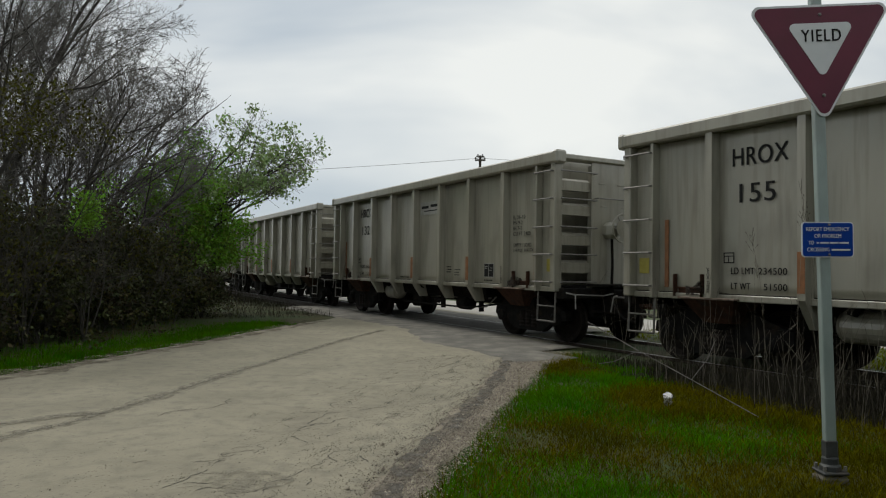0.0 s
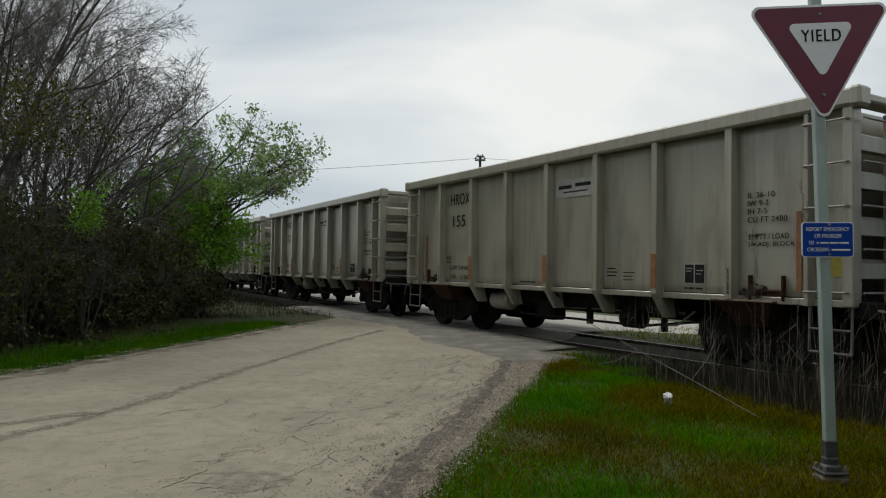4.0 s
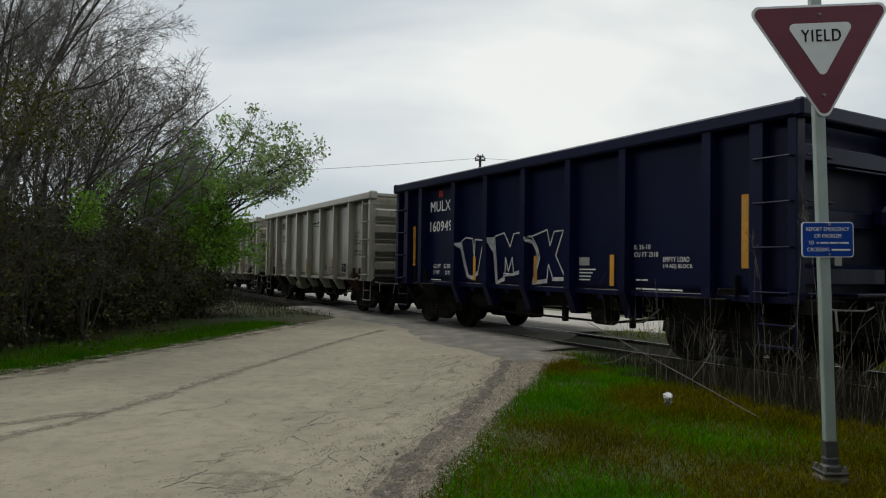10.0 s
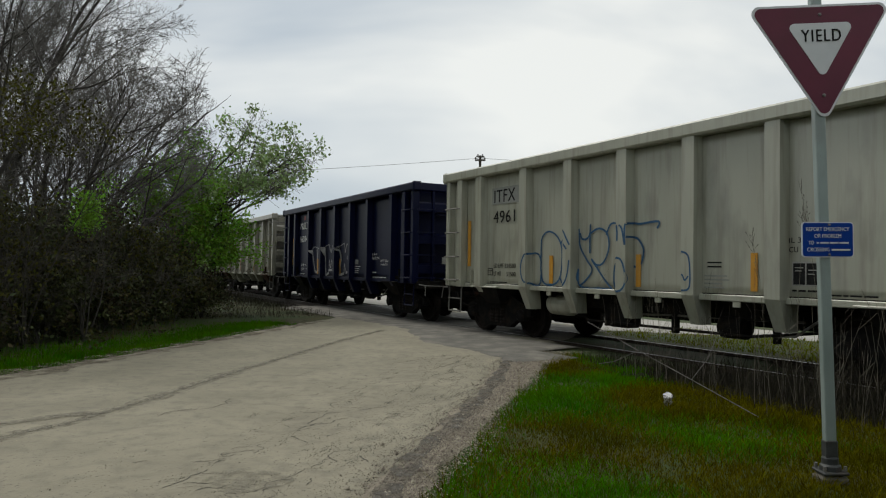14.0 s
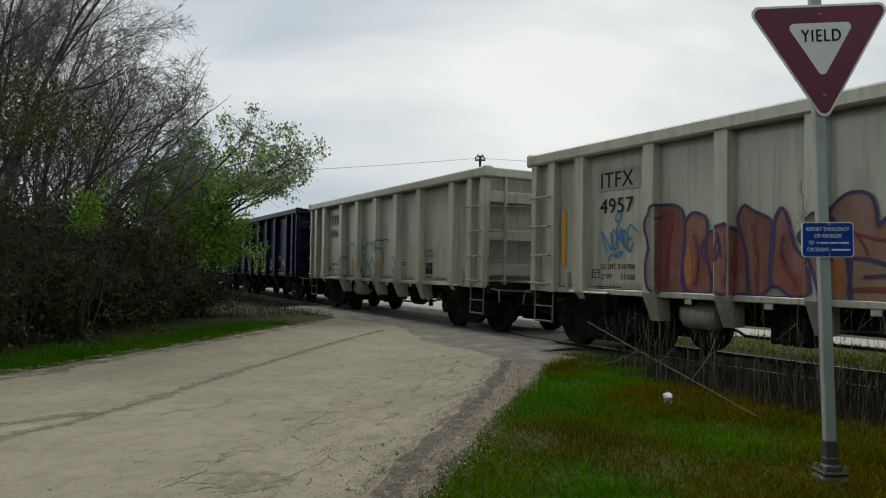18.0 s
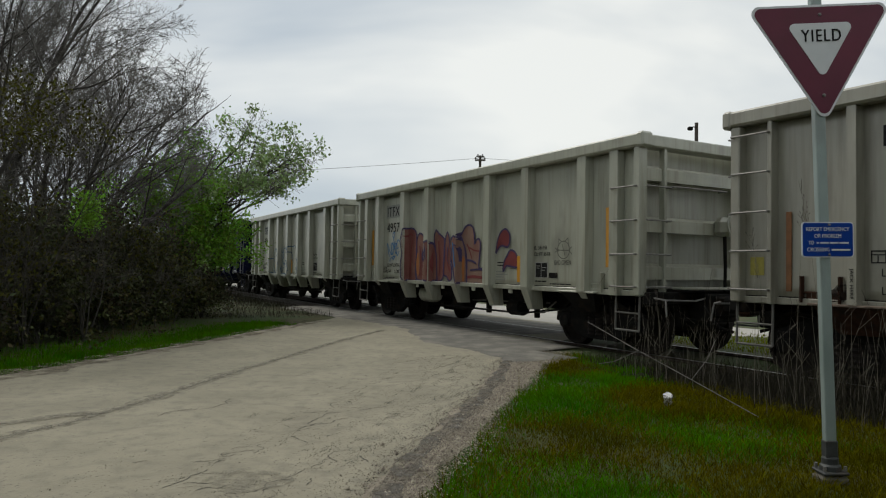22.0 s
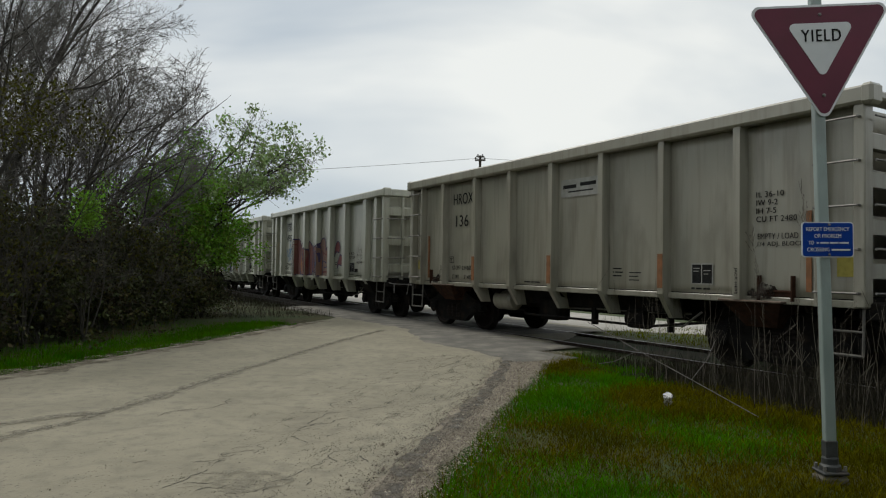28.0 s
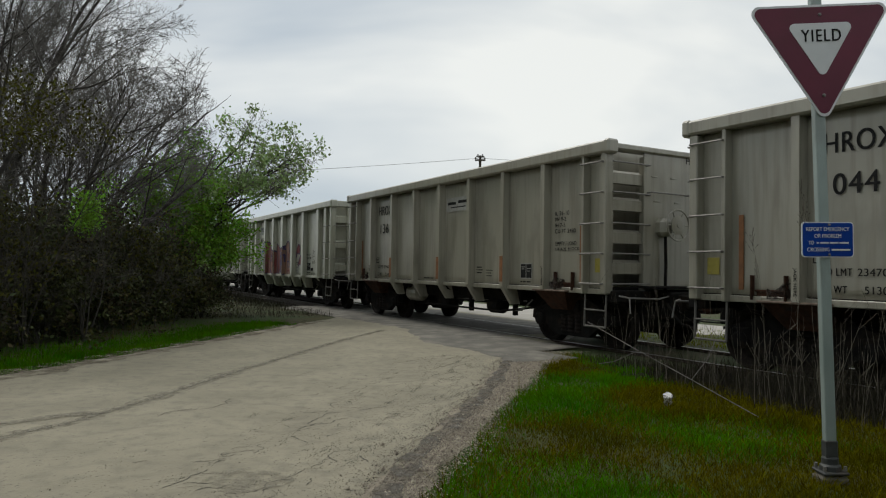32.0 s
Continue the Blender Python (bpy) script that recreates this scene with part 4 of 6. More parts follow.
def motions():
    times = [0.5 * i for i in range(65)]
    ticks = [0.2 * i for i in range(161)]
    turns = [(t, progress(t) / WHEEL) for t in ticks]
    for car, ahead, kind, number in TRAIN:
        rows = []
        for t in times:
            s = progress(t) + ahead
            a, b = on_track(s - BOGIE), on_track(s + BOGIE)
            d = b - a
            rows.append((t, pose((a.x + b.x) / 2, (a.y + b.y) / 2, 0.0, 0, 0, math.degrees(math.atan2(d.y, d.x)))))
        walk(car, rows)
        for ob in car.children:
            if ob.name.startswith("wheelset"):
                x = ob.location.x
                walk(ob, [(t, pose(x, 0, WHEEL, 0, math.degrees(a), 0)) for t, a in turns])


# ---- ground, roads and track ----
SOIL = material("dry_weedy_soil", (0.024, 0.025, 0.003), (0.044, 0.042, 0.006), 0.95, grain=3, stain=(0.022, 0.040, 0.003), stain_scale=0.7, stain_at=(0.42, 0.55), spots=(0.045, 0.04, 0.02), spots_scale=18, bump=0.02, bump_scale=12)
PALE_ROAD = material("pale_worn_road", (0.185, 0.171, 0.125), (0.245, 0.227, 0.167), 0.9, grain=1.1, detail=9.0, stain=(0.145, 0.134, 0.102), stain_scale=6.0, stain_at=(0.48, 0.80), spots=(0.11, 0.102, 0.082), spots_scale=38, spots_at=(0.62, 0.72), bump=0.012, bump_scale=45)
FAR_ROAD = material("pale_far_gravel", (0.27, 0.26, 0.235), (0.34, 0.33, 0.30), 0.95, grain=1.2, stain=(0.24, 0.23, 0.2), stain_scale=0.6, bump=0.01, bump_scale=30)
DARK_ASPHALT = material("dark_patch_asphalt", (0.085, 0.081, 0.070), (0.135, 0.129, 0.112), 0.9, grain=3, detail=8.0, stain=(0.185, 0.174, 0.145), stain_scale=2.2, stain_at=(0.5, 0.68), bump=0.006, bump_scale=60)
GRAVEL = material("grey_brown_gravel", (0.155, 0.135, 0.102), (0.25, 0.22, 0.17), 0.95, grain=7, detail=9.0, spots=(0.23, 0.21, 0.18), spots_scale=22, spots_at=(0.6, 0.68), bump=0.02, bump_scale=30)
STONES = material("loose_stones", (0.17, 0.148, 0.115), (0.34, 0.30, 0.24), 0.9, grain=5, vary=0.55)
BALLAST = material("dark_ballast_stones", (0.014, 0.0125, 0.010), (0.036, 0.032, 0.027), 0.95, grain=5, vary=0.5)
TIE_WOOD = material("creosoted_tie", (0.016, 0.013, 0.010), (0.04, 0.032, 0.025), 0.9, grain=14, stretch=(1, 6, 1), bump=0.006)
CRACK = material("crack_shadowed_grit", (0.03, 0.028, 0.023), (0.065, 0.06, 0.05), 0.95, grain=20)
TAR = material("tar_seam", (0.148, 0.138, 0.106), (0.182, 0.169, 0.13), 0.9, grain=12, bump=0.003)
THIN_TAR = material("worn_tar_film", (0.17, 0.159, 0.122), (0.205, 0.191, 0.147), 0.9, grain=12)
DUST = material("dusty_brown_grit", (0.10, 0.085, 0.058), (0.17, 0.148, 0.105), 0.95, grain=14)
DARK_GRIT = material("dark_worn_edge", (0.065, 0.06, 0.05), (0.105, 0.097, 0.082), 0.95, grain=14)


def crumbled(m, scale, a, b):
    """A worn film: the noise leaves holes in it, through which the surface below shows."""
    nodes, links = m.node_tree.nodes, m.node_tree.links
    where = nodes.new("ShaderNodeTexCoord")
    n = nodes.new("ShaderNodeTexNoise")
    n.inputs["Scale"].default_value, n.inputs["Detail"].default_value, n.inputs["Roughness"].default_value = scale, 8.0, 0.65
    r = nodes.new("ShaderNodeMapRange")
    r.inputs["From Min"].default_value, r.inputs["From Max"].default_value = a, b
    links.new(where.outputs["Object"], n.inputs["Vector"])
    links.new(n.outputs["Fac"], r.inputs["Value"])
    links.new(r.outputs[0], nodes["Principled BSDF"].inputs["Alpha"])


crumbled(SOOT, 11, 0.36, 0.56)
crumbled(TAR, 14, 0.36, 0.62)
crumbled(THIN_TAR, 9, 0.42, 0.78)
crumbled(DUST, 3.5, 0.42, 0.66)
crumbled(DARK_GRIT, 5.0, 0.36, 0.62)


def along(points, y):
    for (x0, y0), (x1, y1) in zip(points, points[1:]):
        if y0 <= y <= y1:
            return x0 + (x1 - x0) * (y - y0) / (y1 - y0)
    return points[0][0] if y < points[0][1] else points[-1][0]


ROAD_LEFT = ((-5.9, -9.0), (-5.6, 8.0), (-5.5, 8.8), (-5.23, 9.6), (-5.0, 10.63), (-4.68, 12.07), (-4.25, 13.8), (-3.85, 15.93), (-3.4, 17.8), (-2.5, 21.5), (-1.0, 25.7))
ROAD_RIGHT = ((-0.75, -9.0), (-0.48, 4.2), (-0.34, 4.83), (-0.17, 5.52), (0.06, 6.46), (0.3, 7.37), (0.55, 8.47), (0.78, 9.76), (0.96, 10.8), (1.9, 12.9), (2.75, 14.9), (3.9, 17.0))
VERGE = ((-0.5, -9.0), (-0.15, 4.28), (0.01, 4.91), (0.24, 5.73), (0.58, 7.16), (0.93, 8.18), (1.47, 10.12), (2.11, 11.89), (2.8, 12.5))


def beside_track(x, y):
    """Metres along the track and sideways from it, towards the camera's side."""
    s = -0.49 * x + 0.87 * (y - 19.35)
    s = min(max(s, -105.0), 155.0)
    for _ in range(1 if abs(s) < 40 else 3):
        p, a = on_track(s), heading(s)
        s += (x - p.x) * -math.cos(a) + (y - p.y) * math.sin(a)
        s = min(max(s, -105.0), 155.0)
    p, a = on_track(s), heading(s)
    return s, -((x - p.x) * math.sin(a) + (y - p.y) * math.cos(a))


def ground_height(x, y):
    s, lat = beside_track(x, y) if abs(x) < 90 and abs(y) < 120 else (0, 50)
    z = -0.03 + 0.03 * noise.noise((x * 0.7, y * 0.7, 1.0)) + 0.012 * noise.noise((x * 3.1, y * 3.1, 4.0))
    if abs(lat) < 3.2:
        crossing = -9.6 < s < 7.5
        deep = -0.06 if crossing else -0.19
        k = min(max((3.2 - abs(lat)) / 1.6, 0), 1)
        z = z * (1 - k) + deep * k
    inside = along(ROAD_LEFT, y) - 0.2 < x < along(VERGE, y) + 0.1 and -9 < y < 20
    if inside:
        z = min(z, -0.05)
    if lat < -1.5:
        z = min(z, -0.06)
    return z


def ground():
    def steps(near, far, reach):
        out = list(np.arange(near, far, 0.45))
        d, a, b = 0.45, near, far
        low, high = [], []
        while a > -reach:
            d *= 1.22
            a -= d
            b += d
            low.append(a)
            high.append(b)
        return low[::-1] + out + high

    xs, ys = steps(-13.0, 12.0, 2500.0), steps(-2.0, 30.0, 2500.0)
    verts = [(x, y, ground_height(x, y)) for y in ys for x in xs]
    n = len(xs)
    faces = [(j * n + i, j * n + i + 1, (j + 1) * n + i + 1, (j + 1) * n + i) for j in range(len(ys) - 1) for i in range(n - 1)]
    ob = sheet("ground", verts, faces, SOIL, smooth=True)
    tagged(ob, "weedy soil with patches of dry grass reaching the horizon", "ground", kind="structure")


def road_height(x, y):
    return -0.014 + 0.006 * noise.noise((x * 0.6, y * 0.6, 3.0)) + 0.002 * noise.noise((x * 2.6, y * 2.6, 5.0))


def road():
    def slab(name, left, right, cols, rows, lift, mat, label, ragged=0.12, thick=0.05):
        verts, faces = [], []
        for j in range(rows + 1):
            w = j / rows
            for i in range(cols + 1):
                v = i / cols
                a, b = left(w), right(w)
                x, y = a[0] + (b[0] - a[0]) * v, a[1] + (b[1] - a[1]) * v
                edge = max(0.0, 1 - 8 * min(v, 1 - v))
                if edge:
                    push = ragged * (noise.noise((x * 2.1, y * 2.1, 7.0)) + 0.5 * noise.noise((x * 7, y * 7, 2.0))) * edge
                    x += push
                z = lift + 0.014 + road_height(x, y) - (0.03 if v in (0, 1) else 0)
                verts.append((x, y, z))
        n = cols + 1
        faces = [(j * n + i, j * n + i + 1, (j + 1) * n + i + 1, (j + 1) * n + i) for j in range(rows) for i in range(cols)]
        return tagged(sheet(name, verts, faces, mat, smooth=True), label, name.split("_")[0], kind="structure")

    def line(points):
        span = points[-1][1] - points[0][1]
        return lambda w: (along(points, points[0][1] + span * w), points[0][1] + span * w)

    slab("gravel_shoulder", lambda w: (along(ROAD_RIGHT, -9 + 20.7 * w) - 0.5, -9 + 20.7 * w), lambda w: (along(VERGE, -9 + 20.7 * w) + 0.05, -9 + 20.7 * w), 10, 160, -0.032, GRAVEL, "grey-brown loose gravel along the road's edge", 0.2)
    main = slab("road", line(ROAD_LEFT), line(ROAD_RIGHT), 60, 200, -0.014, PALE_ROAD, "pale worn country road with fine cracks and patches")

    def inner(w):
        s = -100 + 245 * w
        k = min(max((s + 7.0) / 3.5, 0), 1)
        return tuple(on_track(s, -(4.7 * (1 - k) + 1.75 * k)))

    slab("far_road", inner, lambda w: tuple(on_track(-100 + 245 * w, -6.6)), 10, 245, -0.045, FAR_ROAD, "pale gravel road beyond the railway track")

    # darker repair asphalt round the crossing
    verts, faces = [], []
    cols, rows = 40, 14
    for j in range(rows + 1):
        for i in range(cols + 1):
            s, lat = -4.6 + 11.6 * i / cols, -1.9 + 5.9 * j / rows
            reach = 2.5 + 0.5 * noise.noise((s * 0.6, 0.0, 3.0)) + 0.3 * noise.noise((s * 1.9, 0.0, 8.0))
            lat = min(lat, -1.9 + (reach + 1.9) * j / rows)
            p = on_track(s, lat)
            verts.append((p.x, p.y, -0.006 + 0.004 * noise.noise((p.x, p.y, 1.0)) - (0.02 if j == rows else 0)))
    n = cols + 1
    faces = [(j * n + i, j * n + i + 1, (j + 1) * n + i + 1, (j + 1) * n + i) for j in range(rows) for i in range(cols)]
    tagged(sheet("crossing_pavement", verts, faces, DARK_ASPHALT, smooth=True), "dark patched asphalt between the rails of the crossing", "pavement", kind="structure")

    verts, faces = [], []
    cols, rows = 36, 8
    for j in range(rows + 1):
        for i in range(cols + 1):
            s = -8.1 + 6.3 * i / cols
            reach = 3.4 - 0.36 * max(0.0, s + 5.0) + 0.28 * noise.noise((s * 1.3, 2.0, 5.0)) + 0.12 * noise.noise((s * 4.0, 1.0, 2.0))
            near = 1.0 if s > -7.0 else 2.1
            p = on_track(s, near + (reach - near) * j / rows)
            verts.append((p.x, p.y, -0.002 + 0.004 * noise.noise((p.x, p.y, 1.0)) - (0.024 if j in (0, rows) or i in (0, cols) else 0)))
    n = cols + 1
    faces = [(j * n + i, j * n + i + 1, (j + 1) * n + i + 1, (j + 1) * n + i) for j in range(rows) for i in range(cols)]
    tagged(sheet("crossing_apron", verts, faces, DARK_ASPHALT, smooth=True), "dark crumbling asphalt apron beside the crossing", "pavement", kind="structure")

    # the lengthwise seam and a few patches: worn films, each a hair above the one below
    def film_strip(name, points, wide, lift, mat, wob=0.03):
        verts, faces = [], []
        for i, p in enumerate(points):
            w = wide * (0.7 + 0.9 * abs(noise.noise((p.y * 1.3, 0.0, 2.0))))
            off = wob * noise.noise((p.y * 3, 1.0, 0.0))
            for v in (-w, -w / 2, 0.0, w / 2, w):
                q = p.x + off + v
                verts.append((q, p.y, road_height(q, p.y) + lift))
            if i:
                for k in range(5 * i, 5 * i + 4):
                    faces.append((k - 5, k - 4, k + 1, k))
        sheet(name, verts, faces, mat, main)

    seam = smoothed(((-3.75, 3.6), (-3.47, 5.53), (-3.28, 6.0), (-3.12, 6.68), (-2.94, 7.59), (-2.74, 8.89), (-2.41, 10.61), (-1.93, 13.14), (-1.29, 15.65)), False, 16)
    film_strip("tar_seam", seam, 0.13, 0.003, THIN_TAR)
    film_strip("tar_seam", seam, 0.05, 0.006, TAR)
    film_strip("tar_seam", smoothed(((-3.9, 5.9), (-3.6, 6.2), (-3.45, 6.35), (-3.2, 6.55)), False, 14), 0.13, 0.009, TAR)
    left_rim = smoothed([(along(ROAD_LEFT, y) + 0.12, y) for y in (6.0, 8.0, 10.0, 12.0, 14.0, 16.0, 18.0)], False, 10)
    film_strip("dusty_edge", left_rim, 0.42, 0.008, DUST, 0.25)
    right_rim = smoothed([(along(ROAD_RIGHT, y) + 0.07, y) for y in (3.4, 5.0, 6.5, 8.0, 9.5, 10.8)], False, 12)
    film_strip("worn_edge", right_rim, 0.10, -0.006, DARK_GRIT, 0.10)

    def patch(cx, cy, rx, ry, seed):
        ring = [(cx + rx * (1 + 0.45 * noise.noise((math.cos(a) * 1.3, math.sin(a) * 1.3, seed))) * math.cos(a), cy + ry * (1 + 0.45 * noise.noise((math.cos(a) * 1.3, math.sin(a) * 1.3, seed + 5))) * math.sin(a), road_height(cx, cy) + 0.006) for a in (2 * math.pi * i / 40 for i in range(40))]
        sheet("road_patch", ring, [tuple(range(40))], THIN_TAR, main)

    # cracks: thin dark fissures that run with the road, fork and break off, with crumbs beside them
    rng = random.Random(29)
    grit, grit_faces = [], []

    def fissure(x, y, a, length, wide, forks):
        verts, faces, step, way, pen, run = [], [], 0.02, a, True, 0
        for i in range(int(length / step)):
            way = way * 0.8 + a * 0.2 + rng.gauss(0, 0.34)
            x, y = x + step * math.cos(way), y + step * math.sin(way)
            if not along(ROAD_LEFT, y) + 0.3 < x < along(ROAD_RIGHT, y) - 0.02 or y < 3.0:
                break
            if rng.random() < 0.07:
                pen, run = not pen, 0
            if rng.random() < 0.3:
                stone(grit, grit_faces, rng, x + rng.gauss(0, 0.025), y + rng.gauss(0, 0.025), road_height(x, y), rng.uniform(0.002, 0.005))
            if pen:
                nx, ny = -math.sin(way), math.cos(way)
                l, r = wide * rng.uniform(0.1, 1.0), wide * rng.uniform(0.1, 1.0)
                verts += [(x + nx * l, y + ny * l, road_height(x, y) + 0.002), (x - nx * r, y - ny * r, road_height(x, y) + 0.002)]
                if run:
                    k = len(verts)
                    faces.append((k - 4, k - 3, k - 1, k - 2))
                run += 1
            if forks and rng.random() < 0.035:
                fissure(x, y, a + rng.choice((-1, 1)) * rng.uniform(0.5, 1.2), rng.uniform(0.08, 0.35), wide * 0.7, False)
        if faces:
            sheet("crack", verts, faces, CRACK, main)

    for k in range(28):
        y = 3.3 + 7.0 * rng.random() ** 1.2
        x = along(ROAD_RIGHT, y) - 0.2 - abs(rng.gauss(0, 0.95))
        fissure(x, y, rng.gauss(1.22, 0.12), rng.uniform(0.4, 1.6), rng.uniform(0.004, 0.009), True)
    for k in range(110):
        y = 3.3 + 8.5 * rng.random() ** 1.3
        x = along(ROAD_RIGHT, y) - 0.1 - abs(rng.gauss(0, 1.3))
        fissure(x, y, rng.gauss(1.2, 0.25) if rng.random() < 0.7 else rng.gauss(0.3, 0.5), rng.uniform(0.06, 0.3), rng.uniform(0.003, 0.008), False)
    # crumbled hollows strewn with grit
    for k in range(300):
        y = 3.3 + 8.0 * rng.random() ** 1.25
        x = along(ROAD_RIGHT, y) - 0.04 - abs(rng.gauss(0, 0.85))
        a, far = rng.gauss(1.22, 0.16), rng.uniform(0.05, 0.28)
        for _ in range(rng.randint(10, 60)):
            d, e = rng.gauss(0, far), rng.gauss(0, 0.022)
            q, r = x + d * math.cos(a) - e * math.sin(a), y + d * math.sin(a) + e * math.cos(a)
            if along(ROAD_LEFT, r) + 0.2 < q < along(ROAD_RIGHT, r):
                stone(grit, grit_faces, rng, q, r, road_height(q, r), rng.uniform(0.0015, 0.006))
    tagged(sheet("road_grit", grit, grit_faces, CRACK), "dark crumbs of asphalt round the road's cracks", "grit", kind="stuff")
    patch(-1.28, 4.55, 0.27, 0.26, 9.0)


def track():
    line = tagged(new("railway_track"), "single railway track with worn steel rails on dark ties", "track", kind="structure")
    profile = ((-0.07, -0.17), (-0.07, -0.155), (-0.012, -0.13), (-0.012, -0.045), (-0.036, -0.035), (-0.036, -0.004), (0.036, -0.004), (0.036, -0.035), (0.012, -0.045), (0.012, -0.13), (0.07, -0.155), (0.07, -0.17))
    stations = [-100 + 1.0 * i for i in range(241)]
    for side in (0.753, -0.753):
        verts, faces = [], []
        for k, s in enumerate(stations):
            for a, b in profile:
                p = on_track(s, side + a)
                verts.append((p.x, p.y, b))
            if k:
                n = len(profile)
                for i in range(n - 1):
                    faces.append(((k - 1) * n + i, (k - 1) * n + i + 1, k * n + i + 1, k * n + i))
        rail = sheet("rail", verts, faces, RAIL_STEEL, line)
        verts, faces = [], []
        for k, s in enumerate(stations):
            for a, b in ((-0.034, -0.005), (-0.026, 0.0), (0.026, 0.0), (0.034, -0.005)):
                p = on_track(s, side + a)
                verts.append((p.x, p.y, b))
            if k:
                for i in range(3):
                    faces.append(((k - 1) * 4 + i, (k - 1) * 4 + i + 1, k * 4 + i + 1, k * 4 + i))
        sheet("rail_head", verts, faces, RAIL_HEAD, rail, "polished running surface")
    bm = bmesh.new()
    box(bm, -0.115, 0.115, -1.3, 1.3, -0.09, 0.0, 0.01)
    first = part("tie", bm, TIE_WOOD, line)
    rng = random.Random(5)
    shared = first.data
    spots = [-34.0 + 0.55 * i for i in range(53)] + [8.0 + 0.55 * i for i in range(60)]
    for k, s in enumerate(spots):
        ob = first if k == 0 else new("tie", shared)
        ob.parent = line
        p, a = on_track(s), heading(s)
        ob.matrix_basis = pose(p.x, p.y, -0.165 + rng.uniform(-0.008, 0.006), 0, 0, 180 - math.degrees(a) + rng.uniform(-2, 2))
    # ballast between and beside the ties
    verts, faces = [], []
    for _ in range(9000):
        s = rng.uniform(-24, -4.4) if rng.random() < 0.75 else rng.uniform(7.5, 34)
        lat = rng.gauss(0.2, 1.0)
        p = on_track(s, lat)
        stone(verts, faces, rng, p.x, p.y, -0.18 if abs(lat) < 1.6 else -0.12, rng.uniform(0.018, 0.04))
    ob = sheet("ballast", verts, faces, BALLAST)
    tagged(ob, "dark crushed stone ballast round the ties", "ballast", kind="stuff")


def stone(verts, faces, rng, x, y, z, r):
    k = len(verts)
    for a, b, c in ((1, 0, 0), (-0.5, 0.87, 0), (-0.5, -0.87, 0), (0.1, 0.1, 0.8), (0, 0, -0.6)):
        f = r * rng.uniform(0.6, 1.3)
        verts.append((x + a * f, y + b * f, z + c * f * 0.9))
    faces += [(k, k + 1, k + 3), (k + 1, k + 2, k + 3), (k + 2, k, k + 3), (k + 1, k, k + 4), (k + 2, k + 1, k + 4), (k, k + 2, k + 4)]


def loose_stones():
    rng = random.Random(11)
    verts, faces = [], []
    for _ in range(26000):
        y = 2.6 + 9.6 * rng.random() ** 1.4
        a, b = along(ROAD_RIGHT, y), along(VERGE, y)
        x = rng.gauss((a * 0.4 + b * 0.6), (b - a) * 0.32 + 0.04)
        if x > b + 0.25:
            continue
        r = rng.uniform(0.003, 0.009) if rng.random() < 0.97 else rng.uniform(0.010, 0.022)
        stone(verts, faces, rng, x, y, -0.024 if x > a else -0.006, r)
    for _ in range(900):
        y = 2.8 + 12 * rng.random() ** 1.5
        x = rng.uniform(along(ROAD_LEFT, y), along(ROAD_RIGHT, y))
        if x < -1.5 and rng.random() < 0.6:
            continue
        stone(verts, faces, rng, x, y, -0.008, rng.uniform(0.003, 0.006))
    tagged(sheet("loose_gravel", verts, faces, STONES), "loose grey stones along the road's broken edge", "gravel", kind="stuff")


ground()
road()
track()
loose_stones()


# ---- the crossing's sign post ----
GALVANISED = material("galvanised_post", (0.23, 0.285, 0.27), (0.32, 0.38, 0.362), 0.5, 0.35, grain=6, stretch=(1, 1, 0.3), stain=(0.22, 0.24, 0.23), stain_scale=5, spots=(0.16, 0.12, 0.09), spots_scale=40, spots_at=(0.72, 0.78))
SIGN_RED = material("faded_maroon_sheeting", (0.088, 0.006, 0.024), (0.118, 0.009, 0.031), 0.45, grain=3, stain=(0.09, 0.008, 0.022), stain_scale=5)
SIGN_WHITE = material("white_reflective_sheeting", (0.55, 0.57, 0.58), (0.63, 0.65, 0.66), 0.4, grain=5)
SIGN_BLUE = material("blue_sign_sheeting", (0.001, 0.030, 0.215), (0.002, 0.042, 0.27), 0.5, grain=5, specular=0.15)
SLEEVE = material("dull_galvanised_iron", (0.032, 0.035, 0.034), (0.07, 0.075, 0.073), 0.6, 0.4, grain=12, stain=(0.06, 0.045, 0.035), stain_scale=9)
CONCRETE = material("rough_concrete", (0.06, 0.056, 0.042), (0.12, 0.11, 0.088), 0.9, grain=7, bump=0.006)


def rounded(corners, r, n=7):
    """An outline with its corners rounded, in the plane of a sign (x to the right, z up)."""
    out = []
    count = len(corners)
    for i in range(count):
        p, a, b = Vector(corners[i]), Vector(corners[i - 1]), Vector(corners[(i + 1) % count])
        da, db = (a - p).normalized(), (b - p).normalized()
        half = da.angle(db) / 2
        reach = r / math.tan(half)
        s, e = p + da * reach, p + db * reach
        centre = p + (da + db).normalized() * (r / math.sin(half))
        u, v = s - centre, e - centre
        for k in range(n):
            t = k / (n - 1)
            w = (u * (1 - t) + v * t).normalized() * r
            out.append(centre + w)
    return out


def plate(name, outline, y0, y1, mat, parent, label=""):
    bm = bmesh.new()
    front = [bm.verts.new((p.x, y0, p.y)) for p in outline]
    back = [bm.verts.new((p.x, y1, p.y)) for p in outline]
    n = len(outline)
    for i in range(n):
        bm.faces.new((front[i], front[(i + 1) % n], back[(i + 1) % n], back[i]))
    bm.faces.new(front)
    bm.faces.new(back)
    return part(name, bm, mat, parent, label)


